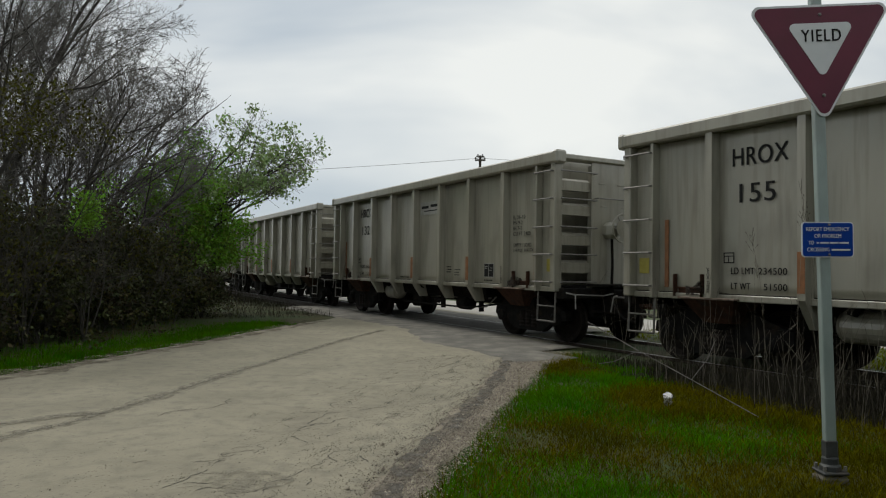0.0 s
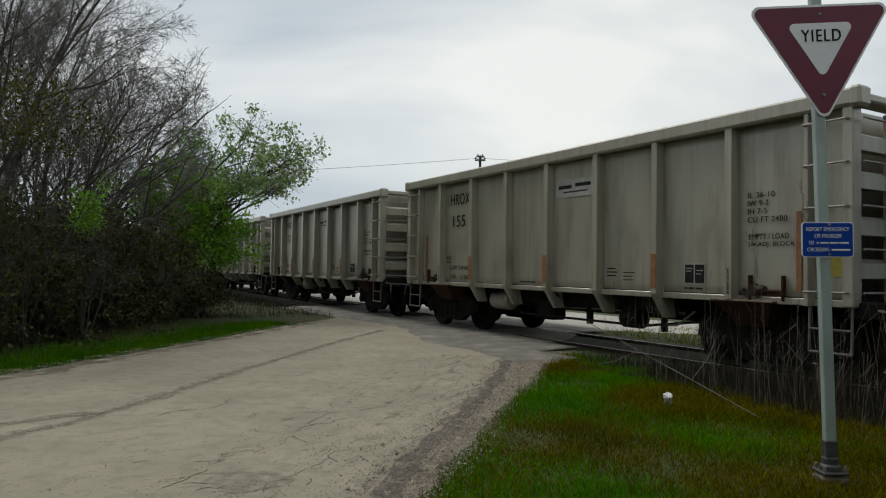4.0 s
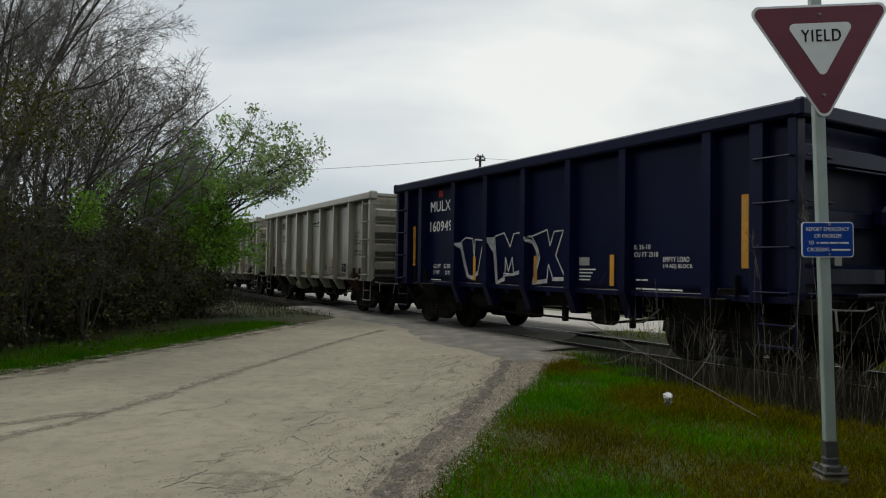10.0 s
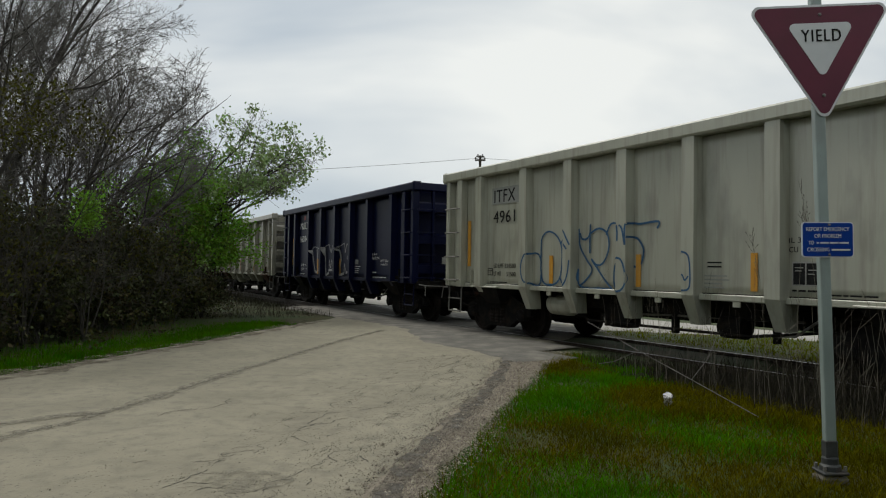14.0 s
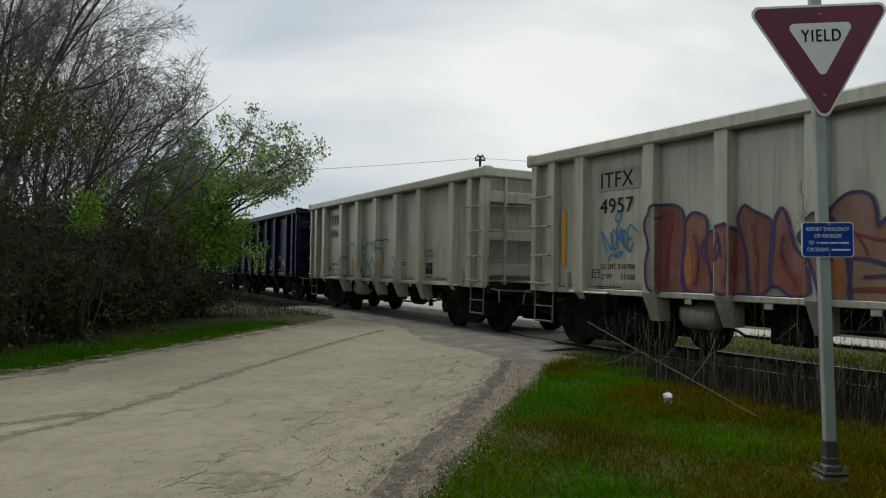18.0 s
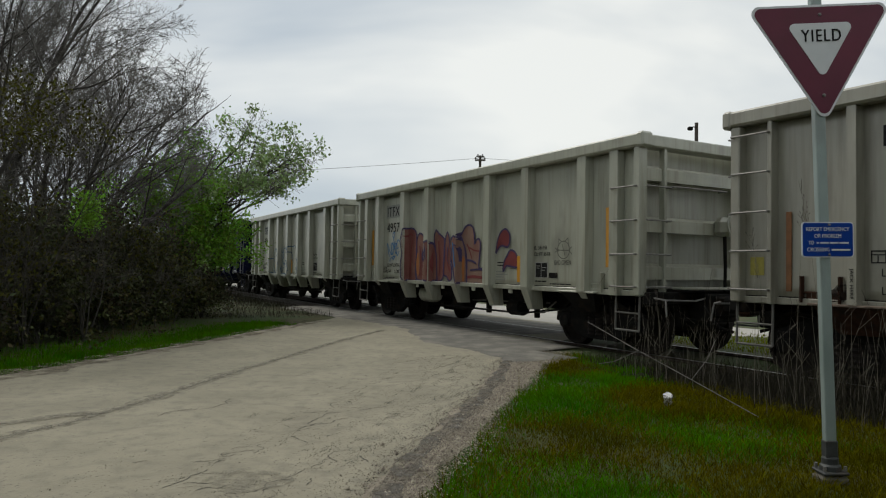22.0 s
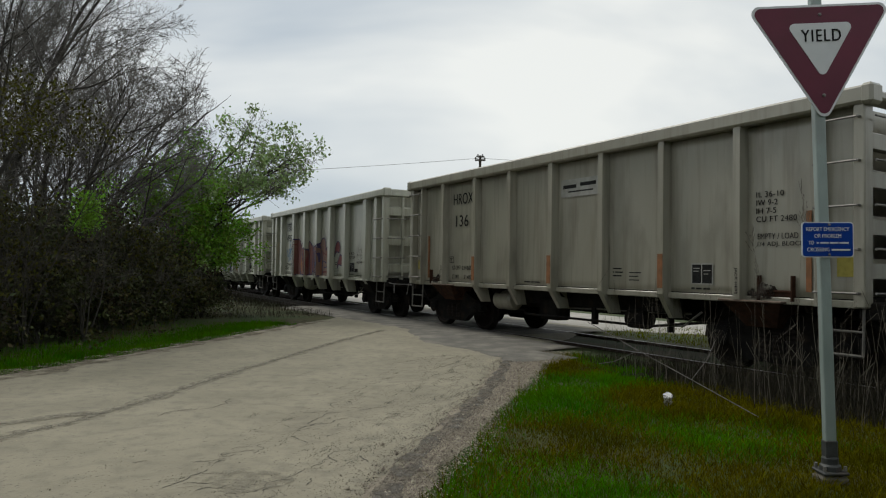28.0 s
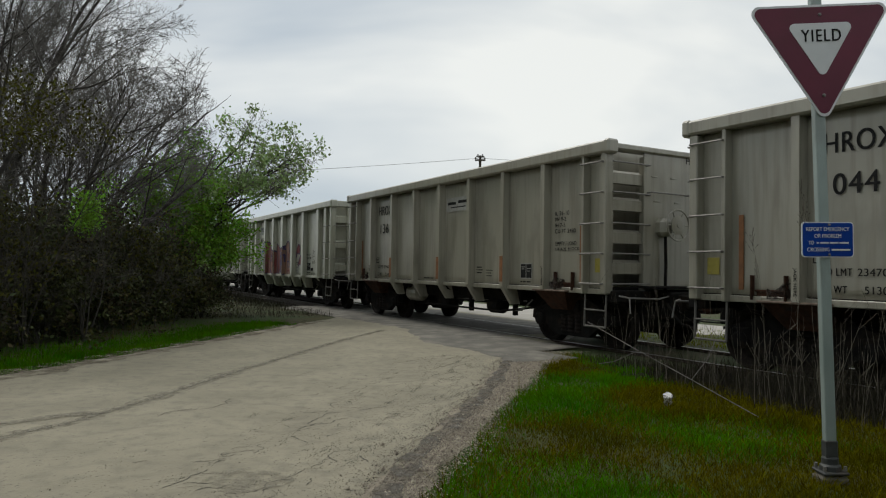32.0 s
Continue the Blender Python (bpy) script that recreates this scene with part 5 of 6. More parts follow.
def sign_letters(text, x, z, width, height, mat, parent, y=-0.056, bold=0.0, spacing=1.0):
    m = Matrix.Translation((x, y, z)) @ Matrix(((1, 0, 0, 0), (0, 0, -1, 0), (0, 1, 0, 0), (0, 0, 0, 1)))
    return letters(text, width, height, m, mat, parent, bold=bold, spacing=spacing)


def bolt(x, z, y, parent, r=0.012):
    bm = bmesh.new()
    turned(bm, [(r, 0), (r, 0.004), (r * 0.6, 0.009)], (x, y, z), (x, y - 1, z), 10)
    part("bolt", bm, BARE_STEEL, parent)


def crossing_sign():
    base = tagged(new("yield_sign"), "maroon yield sign with blue notice on a leaning galvanised post", "traffic sign")
    base.matrix_world = pose(2.643, 4.74, 0.03, 0, -1.95, 0)
    bm = bmesh.new()
    section = rounded(((-0.036, -0.03), (0.036, -0.03), (0.036, 0.03), (-0.036, 0.03)), 0.012, 4)
    prism(bm, [(p.x, p.y) for p in section], 0.16, 3.45)
    post = part("post", bm, GALVANISED, base, smooth=False)
    bm = bmesh.new()
    box(bm, -0.041, 0.041, -0.036, 0.036, 0.10, 0.235, 0.008)
    part("post_sleeve", bm, SLEEVE, base, "dull grey steel sleeve")
    bm = bmesh.new()
    box(bm, -0.085, 0.085, -0.085, 0.085, 0.015, 0.034, 0.006)
    turned(bm, [(0.068, 0.018), (0.066, 0.05), (0.054, 0.062), (0.052, 0.10), (0.046, 0.11)], (0, 0, 0.015), (0, 0, 1.0), 20)
    flange = part("base_flange", bm, SLEEVE, base, "weathered cast flange")
    for a in (45, 135, 225, 315):
        x, y = 0.098 * math.cos(radians(a)), 0.08 * math.sin(radians(a))
        bm = bmesh.new()
        rod(bm, (x, y, 0.04), (x, y, 0.07), 0.011, 6)
        part("anchor_bolt", bm, BARE_STEEL, flange)
    # yield sign
    top, low, mid = 3.195, 2.45, 0.004
    wide = 1.0
    tri = lambda s, lift: ((mid - s / 2, lift), (mid + s / 2, lift), (mid, lift - 0.815 * s))
    m = plate("yield_panel", rounded(tri(wide, top), 0.05), -0.042, -0.036, SIGN_WHITE, base)
    plate("red_face", rounded(tri(wide - 0.055, top - 0.016), 0.04), -0.0455, -0.042, SIGN_RED, m, "faded maroon sheeting")
    plate("white_triangle", rounded(tri(0.470, top - 0.128), 0.032), -0.049, -0.0455, SIGN_WHITE, m)
    sign_letters("YIELD", mid - 0.135, top - 0.256, 0.27, 0.082, INK, m, -0.050, 0.012, 1.18)
    bolt(mid, top - 0.07, -0.0455, m)
    bolt(mid, low + 0.12, -0.0455, m)
    m.matrix_basis = Matrix.Translation((mid, 0, top)) @ pose(0, 0, 0, 0, -1.3, 0) @ Matrix.Translation((-mid, 0, -top))
    # blue notice
    x0, x1, z0, z1 = -0.165, 0.187, 1.468, 1.708
    rect = lambda e: ((x0 + e, z1 - e), (x1 - e, z1 - e), (x1 - e, z0 + e), (x0 + e, z0 + e))
    n = plate("notice_panel", rounded(rect(0), 0.025), -0.042, -0.036, SIGN_WHITE, base)
    plate("blue_face", rounded(rect(0.007), 0.02), -0.0445, -0.042, SIGN_BLUE, n, "bright blue sheeting")
    sign_letters("REPORT EMERGENCY", x0 + 0.03, z1 - 0.062, 0.29, 0.026, SIGN_WHITE, n, -0.046)
    sign_letters("OR PROBLEM", x0 + 0.085, z1 - 0.108, 0.18, 0.026, SIGN_WHITE, n, -0.046)
    sign_letters("TO", x0 + 0.045, z1 - 0.154, 0.035, 0.026, SIGN_WHITE, n, -0.046)
    sign_letters("CROSSING", x0 + 0.035, z1 - 0.200, 0.15, 0.026, SIGN_WHITE, n, -0.046)
    bm = bmesh.new()
    for a, w, z in ((0.10, 0.014, 0.151), (0.125, 0.055, 0.151), (0.19, 0.055, 0.151), (0.255, 0.06, 0.151), (0.20, 0.125, 0.198)):
        box(bm, x0 + a, x0 + a + w, -0.0475, -0.0445, z1 - z + 0.004, z1 - z + 0.015)
    part("number_bar", bm, SIGN_WHITE, n)
    bolt(0.02, z1 - 0.018, -0.0445, n, 0.009)
    bolt(0.02, z0 + 0.018, -0.0445, n, 0.009)
    n.matrix_basis = Matrix.Translation((0.02, 0, 1.575)) @ pose(0, 0, 0, 0, 1.2, 0) @ Matrix.Translation((-0.02, 0, -1.575))
    # footing
    bm = bmesh.new()
    box(bm, 2.555, 2.725, 4.66, 4.82, -0.16, 0.036, 0.02)
    for v in bm.verts:
        v.co += Vector((noise.noise(v.co * 5), noise.noise(v.co * 5 + Vector((3, 0, 0))), 0)) * 0.012
    tagged(part("post_footing", bm, CONCRETE), "rough concrete footing half sunk in grass", "footing", kind="structure")


crossing_sign()


# ---- plants ----
BARK = material("grey_brown_bark", (0.034, 0.031, 0.027), (0.07, 0.064, 0.056), 0.95, grain=9, bump=0.01, bump_scale=20)
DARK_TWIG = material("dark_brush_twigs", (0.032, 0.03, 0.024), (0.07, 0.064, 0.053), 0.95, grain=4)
TWIG = material("bare_twigs", (0.09, 0.084, 0.077), (0.155, 0.147, 0.135), 0.95, grain=4)
FRESH_LEAF = material("fresh_spring_leaves", (0.14, 0.225, 0.075), (0.25, 0.35, 0.125), 0.6, grain=1.5, vary=0.45, leaf=True)
GREEN_LEAF = material("dense_green_leaves", (0.10, 0.235, 0.012), (0.18, 0.36, 0.026), 0.6, grain=1.5, vary=0.5, leaf=True)
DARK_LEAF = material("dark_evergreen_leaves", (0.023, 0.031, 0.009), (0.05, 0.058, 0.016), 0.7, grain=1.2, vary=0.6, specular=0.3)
OLIVE_LEAF = material("olive_leaves", (0.046, 0.05, 0.008), (0.085, 0.082, 0.013), 0.7, specular=0.15, grain=1.5, vary=0.5, leaf=True)
GREEN_GRASS = material("lush_green_grass", (0.026, 0.115, 0.0005), (0.066, 0.175, 0.001), 0.7, grain=1.1, vary=0.45, specular=0.0, leaf=True)
DRY_GRASS = material("olive_brown_grass", (0.05, 0.052, 0.0008), (0.112, 0.097, 0.0015), 0.8, grain=1.3, vary=0.5, specular=0.0, leaf=True)
STRAW = material("dry_straw_stalks", (0.07, 0.062, 0.048), (0.145, 0.13, 0.10), 0.9, grain=5, vary=0.4)
BROWN_LEAF = material("withered_brown_leaves", (0.045, 0.038, 0.02), (0.09, 0.077, 0.04), 0.85, grain=1.3, vary=0.6, specular=0.1)
LIME_GRASS = material("short_lime_grass", (0.09, 0.115, 0.004), (0.15, 0.165, 0.009), 0.8, grain=0.9, vary=0.4, specular=0.0, leaf=True)
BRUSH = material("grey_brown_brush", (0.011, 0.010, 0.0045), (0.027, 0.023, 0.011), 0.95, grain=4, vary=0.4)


class Wood:
    """Gathers the limbs of one plant: tapered tubes in plain lists."""

    def __init__(self, seed):
        self.rng = random.Random(seed)
        self.thick = ([], [])
        self.fine = ([], [])
        self.tips = []
        self.bias = Vector((0, 0, 0))
        self.keep = None
        self.strict = False

    def tube(self, points, radii, sides, fine):
        verts, faces = self.fine if fine else self.thick
        start = len(verts)
        for i, (p, r) in enumerate(zip(points, radii)):
            d = (points[min(i + 1, len(points) - 1)] - points[max(i - 1, 0)]).normalized()
            side = d.cross(Vector((0.3, 0.9, 0.2))).normalized()
            other = d.cross(side)
            for k in range(sides):
                a = 2 * math.pi * k / sides
                q = p + (side * math.cos(a) + other * math.sin(a)) * r
                verts.append((q.x, q.y, q.z))
            if i:
                for k in range(sides):
                    a, b = start + (i - 1) * sides + k, start + (i - 1) * sides + (k + 1) % sides
                    faces.append((a, b, b + sides, a + sides))

    def grow(self, p, d, length, r, level, plan):
        """plan: for each level (children, length factor, spread in degrees, rise, bend)."""
        rng = self.rng
        kids, shrink, spread, rise, bend = plan[level]
        n = 6 if level < 2 else 4 if level == 2 else 3 if level < len(plan) - 1 else 2
        points, radii = [p.copy()], [r]
        step = length / n
        for i in range(n):
            d = (d + Vector((rng.gauss(0, bend), rng.gauss(0, bend), rng.gauss(0, bend) + rise)) + (self.bias if level == 0 else Vector())).normalized()
            p = p + d * step
            points.append(p.copy())
            radii.append(max(r * (1 - 0.72 * (i + 1) / n), 0.0034))
        last = level == len(plan) - 1
        self.tube(points, radii, 6 if level == 0 else 4 if level == 1 else 3, level > 1)
        if last or level >= len(plan) - 2:
            self.tips.append((points[-1], d))
        if last:
            return
        for k in range(kids):
            t = (0.30 if level == 0 else 0.2) + (0.98 - 0.25) * (k + rng.random()) / kids
            t = min(t, 0.97)
            i = min(int(t * n), n - 1)
            q = points[i].lerp(points[i + 1], t * n - i)
            along_d = (points[i + 1] - points[i]).normalized()
            turn = along_d.cross(Vector((rng.gauss(0, 1), rng.gauss(0, 1), rng.gauss(0, 1)))).normalized()
            a = radians(rng.gauss(spread, 11))
            e = (along_d * math.cos(a) + turn * math.sin(a)).normalized()
            reach = length * shrink * rng.uniform(0.7, 1.2) * (1.1 - 0.45 * t)
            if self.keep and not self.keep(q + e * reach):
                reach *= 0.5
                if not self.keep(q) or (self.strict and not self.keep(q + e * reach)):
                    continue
            self.grow(q, e, reach, max(r * (1 - 0.7 * t) * 0.6, 0.0046), level + 1, plan)


def leaves(name, centres, count, scatter, size, mat, parent, seed, droop=0.0):
    """Many small pointed leaves round the centres, as one mesh."""
    rng = np.random.RandomState(seed)
    c = np.asarray(centres, float)[rng.randint(0, len(centres), count)]
    c = c + rng.normal(0, scatter, (count, 3))
    a = rng.normal(size=(count, 3))
    a[:, 2] -= droop
    a /= np.linalg.norm(a, axis=1, keepdims=True)
    b = np.cross(a, rng.normal(size=(count, 3)))
    b /= np.linalg.norm(b, axis=1, keepdims=True)
    s = size * rng.uniform(0.6, 1.35, (count, 1))
    verts = np.stack([c, c + a * s * 0.5 + b * s * 0.28, c + a * s, c + a * s * 0.5 - b * s * 0.28], 1).reshape(-1, 3)
    faces = np.arange(4 * count).reshape(-1, 4)
    return sheet(name, verts.tolist(), faces.tolist(), mat, parent)


def finish(wood, name, label, category, group, base, twig=None):
    root = tagged(new(name), label, category, group)
    root.location = base
    off = Vector(base)

    def placed(verts):
        return [(x - off.x, y - off.y, z - off.z) for x, y, z in verts]

    sheet("trunk", placed(wood.thick[0]), wood.thick[1], BARK, root, smooth=True)
    if wood.fine[0]:
        sheet("twig_crown", placed(wood.fine[0]), wood.fine[1], twig or TWIG, root)
    return root


def bare_tree(x, y, height, seed, stems=4, lean=(0.12, 0.0), dense=1.0):
    wood = Wood(seed)
    rng = wood.rng
    # the crowns are trimmed to an outline set by the view from the camera
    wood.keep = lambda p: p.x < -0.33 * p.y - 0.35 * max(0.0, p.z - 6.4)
    wood.bias = Vector((0.035, 0.0, 0.0))
    plan = [(round(10 * dense), 0.46, 36, 0.0, 0.055), (7, 0.50, 36, 0.03, 0.10), (5, 0.52, 40, 0.03, 0.15), (3, 0.62, 42, 0.02, 0.2), (0, 0, 0, 0.0, 0.24)]
    for k in range(stems):
        a = 2 * math.pi * (k + rng.random() * 0.5) / stems
        out = rng.uniform(0.12, 0.42)
        d = Vector((math.cos(a) * out + lean[0], math.sin(a) * out + lean[1], 1.0)).normalized()
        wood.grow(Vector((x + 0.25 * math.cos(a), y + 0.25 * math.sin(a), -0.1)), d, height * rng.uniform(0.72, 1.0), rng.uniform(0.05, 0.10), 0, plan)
    return finish(wood, "bare_tree", "leafless grey-brown many-stemmed tree in a roadside thicket", "tree", "bare trees of the thicket", (x, y, -0.05)), wood


def thicket():
    trees = []
    for x, y, h, seed, stems, lean in ((-9.8, 12.6, 8.4, 1, 3, (0.08, 0.0)), (-10.6, 15.6, 9.4, 2, 5, (0.16, 0.0)), (-10.4, 18.6, 7.6, 3, 5, (0.16, 0.0)),
                                       (-12.6, 18.2, 10.0, 4, 5, (0.14, 0.0)), (-12.4, 22.5, 8.4, 5, 4, (0.16, -0.03)), (-14.6, 23.0, 10.4, 6, 5, (0.12, 0.0)), (-9.3, 16.6, 6.6, 8, 4, (0.24, 0.0))):
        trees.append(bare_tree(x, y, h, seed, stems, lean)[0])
    return trees


def leafy_tree():
    wood = Wood(21)
    wood.strict = True
    wood.bias = Vector((0.17, -0.01, -0.035))
    wood.keep = lambda p: p.x < -3.75 and p.z < 6.15 - 0.26 * max(0.0, p.x + 6.5) and (p.x < -6.0 or p.z > 3.3)
    plan = [(12, 0.40, 40, -0.01, 0.06), (7, 0.48, 40, -0.01, 0.12), (5, 0.5, 42, 0.0, 0.18), (3, 0.6, 45, 0.0, 0.2)]
    base = Vector((-8.6, 20.4, -0.1))
    for d, length in (((0.16, 0.0, 1.0), 6.4), ((0.30, -0.05, 1.0), 6.4), ((0.05, 0.1, 1.0), 6.0), ((0.40, 0.05, 1.0), 5.5), ((0.22, -0.15, 1.0), 5.4), ((-0.10, 0.05, 1.0), 5.9)):
        wood.grow(base.copy(), Vector(d).normalized(), length, 0.07, 0, plan)
    root = finish(wood, "leafy_tree", "leaning tree with fresh light green spring leaves", "tree", "", base)
    centres = [tuple(p - base) for p, d in wood.tips]
    fresh = [c for c in centres if noise.noise((c[0] * 1.4, c[1] * 1.4, c[2] * 1.4 + 3)) > 0.10]
    leaves("crown", fresh, 8500, 0.09, 0.105, FRESH_LEAF, root, 4, 0.3)
    vivid = [c for c in centres if c[0] < 2.2 and noise.noise((c[0] * 1.1 + 7, c[1] * 1.1, c[2] * 1.1)) > 0.02]
    leaves("vivid_clump", vivid, 9000, 0.11, 0.095, GREEN_LEAF, root, 6, 0.2)


def shrub(x, y, radius, height, seed, mat, count, label, size=0.075, gaps=-0.05, low=0.0, mixed=None, tight=9.0):
    wood = Wood(seed)
    rng = wood.rng
    plan = [(7, 0.5, 38, 0.02, 0.14), (5, 0.5, 42, 0.0, 0.2), (0, 0, 0, 0, 0.2)]
    for k in range(6):
        a = 2 * math.pi * (k + rng.random()) / 6
        wood.grow(Vector((x, y, -0.1)), Vector((math.cos(a) * radius / height, math.sin(a) * radius / height, 0.9)).normalized(), height * rng.uniform(0.7, 1.0), 0.017, 0, plan)
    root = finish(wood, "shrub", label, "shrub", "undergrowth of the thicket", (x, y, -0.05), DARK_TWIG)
    centres = [tuple(p - Vector((x, y, -0.05))) for p, d in wood.tips]
    while len(centres) < 420:
        a, b, c = rng.gauss(0, 0.45), rng.gauss(0, 0.45), rng.random()
        p = (a * radius * 1.3, b * radius * 1.3, 0.1 + c * height * (1.05 - 0.4 * (a * a + b * b)))
        if noise.noise((p[0] * 1.3 + seed, p[1] * 1.3, p[2] * 1.3)) > gaps:
            centres.append(p)
    centres = [c for c in centres if c[2] > low and math.hypot(c[0], c[1]) < tight]
    leaves("foliage", centres, count, 0.10, size, mat, root, seed + 50, 0.1)
    if mixed:
        some = [c for c in centres if noise.noise((c[0] * 1.6, c[1] * 1.6, c[2] * 1.6 + seed)) > 0.05] or centres
        leaves("withered_foliage", some, count // 2, 0.12, size * 0.9, mixed, root, seed + 90, 0.2)
    return root


def brushwood(x, y, height, seed, stems=9):
    """A tangle of thin bare stems, dense from the ground up."""
    wood = Wood(seed)
    rng = wood.rng
    plan = [(8, 0.42, 36, 0.02, 0.10), (5, 0.52, 42, 0.0, 0.18), (4, 0.6, 45, 0.0, 0.22), (0, 0, 0, 0, 0.22)]
    for k in range(stems):
        a, out = 2 * math.pi * rng.random(), rng.uniform(0.05, 0.5)
        foot = Vector((x + rng.gauss(0, 0.5), y + rng.gauss(0, 0.5), -0.1))
        wood.grow(foot, Vector((math.cos(a) * out, math.sin(a) * out, 1.0)).normalized(), height * rng.uniform(0.55, 1.0), rng.uniform(0.007, 0.016), 0, plan)
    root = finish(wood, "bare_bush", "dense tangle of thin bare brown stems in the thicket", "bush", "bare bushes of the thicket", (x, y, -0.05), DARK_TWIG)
    tips = [tuple(p - Vector((x, y, -0.05))) for p, d in wood.tips]
    leaves("withered_foliage", tips, 1500, 0.10, 0.07, BROWN_LEAF if seed % 2 else OLIVE_LEAF, root, seed + 9, 0.2)


def shade_hedge(near_bushes, tall_trees):
    """Unseen growth along the road and behind the camera, added to shade nearer cars."""
    rng = random.Random(12)
    spots = [(-8.8 - 0.9 * (k % 2), 3.8 - 1.7 * k) for k in range(9)] + [(-6.0 + 2.3 * k, -12.6 + 0.11 * k * k + 0.8 * (k % 2)) for k in range(10)]
    for k, (x, y) in enumerate(spots):
        copy_thing(near_bushes[k % len(near_bushes)], pose(x, y, -0.05, 0, 0, rng.uniform(0, 360)) @ Matrix.Scale(rng.uniform(1.5, 1.9), 4))
    for k, (x, y) in enumerate(((-11.6, 3.6), (-10.4, 0.2), (-10.0, -2.4), (-10.6, -7.4), (4.6, -13.0), (9.6, -10.4), (14.0, -7.6))):
        copy_thing(tall_trees[k % len(tall_trees)], pose(x, y, -0.05, 0, 0, rng.uniform(0, 360)))


def undergrowth():
    for k, (x, y, h) in enumerate(((-7.7, 10.6, 2.3), (-7.8, 12.6, 2.5), (-7.6, 14.4, 2.6), (-7.6, 16.6, 3.0), (-7.8, 18.4, 3.2), (-9.2, 12.0, 2.6), (-9.2, 13.9, 2.8), (-9.0, 16.2, 3.1),
                                   (-9.2, 18.4, 2.7), (-9.4, 20.4, 2.6))):
        brushwood(x, y, h, 700 + k)
    bushes = []
    dark, olive = "dark evergreen shrub at the foot of the thicket", "olive-leaved shrub at the foot of the thicket"
    rng = random.Random(3)
    spots = ((-7.6, 9.8, 1.0, 2.3), (-8.0, 11.6, 1.2, 3.1), (-7.5, 13.2, 1.0, 2.6), (-7.7, 14.8, 1.1, 3.2), (-7.5, 16.4, 1.1, 2.7), (-7.7, 18.0, 1.1, 3.0), (-7.9, 19.6, 1.1, 2.6),
             (-9.6, 12.6, 1.4, 3.0), (-9.4, 14.6, 1.4, 3.2), (-9.4, 17.0, 1.4, 3.3), (-9.6, 19.4, 1.4, 2.7), (-9.8, 21.6, 1.3, 2.2), (-11.6, 15.0, 1.8, 3.4), (-11.8, 18.5, 1.8, 3.5), (-11.8, 22.0, 1.8, 2.6),
             (-12.0, 25.6, 1.8, 2.8), (-14.5, 20.0, 2.2, 3.8), (-14.5, 25.0, 2.2, 3.0), (-14.8, 30.0, 2.4, 3.4), (-12.6, 29.0, 1.6, 2.4), (-10.3, 24.0, 1.2, 1.9))
    for k, (x, y, r, h) in enumerate(spots):
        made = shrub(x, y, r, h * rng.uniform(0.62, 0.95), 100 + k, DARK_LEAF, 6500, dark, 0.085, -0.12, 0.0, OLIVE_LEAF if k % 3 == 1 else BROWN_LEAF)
        if 14 <= k <= 17:
            bushes.append(made)
    for k, (x, y, r, h) in enumerate(((-7.0, 10.7, 0.6, 1.7), (-7.1, 12.3, 0.5, 1.3), (-6.95, 14.2, 0.5, 1.2), (-7.0, 16.0, 0.55, 1.5), (-7.3, 11.2, 0.5, 2.6), (-7.4, 17.3, 0.5, 2.0), (-8.0, 11.0, 0.7, 5.0), (-8.6, 12.4, 0.7, 4.6), (-7.6, 10.3, 0.6, 2.0), (-7.8, 15.6, 0.6, 3.4))):
        shrub(x, y, r, h, 200 + k, OLIVE_LEAF, 420, olive, 0.06, 0.1)
    shrub(-6.5, 18.9, 0.8, 3.15, 301, GREEN_LEAF, 11500, "dense bright green shrub leaning toward the track", 0.085, -0.05, 1.45)
    shrub(-7.45, 19.3, 0.8, 3.6, 302, GREEN_LEAF, 8500, "dense bright green shrub leaning toward the track", 0.085, 0.0, 1.7)
    shrub(-6.8, 18.9, 0.8, 1.5, 305, DARK_LEAF, 3600, dark, 0.078, -0.1, 0.0, BROWN_LEAF)
    shrub(-6.9, 11.5, 0.75, 4.3, 304, OLIVE_LEAF, 2300, "tall olive-leaved sapling at the thicket's edge", 0.06, 0.1, 3.3)
    shrub(-6.42, 12.5, 0.28, 2.42, 303, GREEN_LEAF, 1500, "small bright green sapling inside the thicket", 0.06, -0.3, 2.12, None, 0.36)
    return bushes


def blades(name, spots, tall, wide, mat, label, category, seed, bend=0.5):
    rng = np.random.RandomState(seed)
    p = np.asarray(spots, float)
    n = len(p)
    h = tall * rng.gamma(6.0, 1 / 6.0, (n, 1)) * p[:, 3:4]
    w = wide * rng.uniform(0.6, 1.4, (n, 1))
    a = rng.uniform(0, 2 * math.pi, n)
    face = np.stack([np.cos(a), np.sin(a), np.zeros(n)], 1)
    b = rng.uniform(0, 2 * math.pi, n)
    tilt = np.stack([np.cos(b), np.sin(b), np.zeros(n)], 1) * rng.uniform(0.05, bend, (n, 1))
    root = p[:, :3]
    up = np.array([0, 0, 1.0])
    mid = root + (up * 0.55 + tilt * 0.30) * h
    tip = root + (up * 0.95 + tilt * 0.95) * h
    verts = np.stack([root - face * w, root + face * w, mid + face * w * 0.8, mid - face * w * 0.8, tip], 1).reshape(-1, 3)
    k = 5 * np.arange(n)[:, None]
    quads = (k + np.array([[0, 1, 2, 3]])).tolist()
    tris = (k + np.array([[3, 2, 4]])).tolist()
    return tagged(sheet(name, verts.tolist(), quads + tris, mat), label, category, kind="stuff")


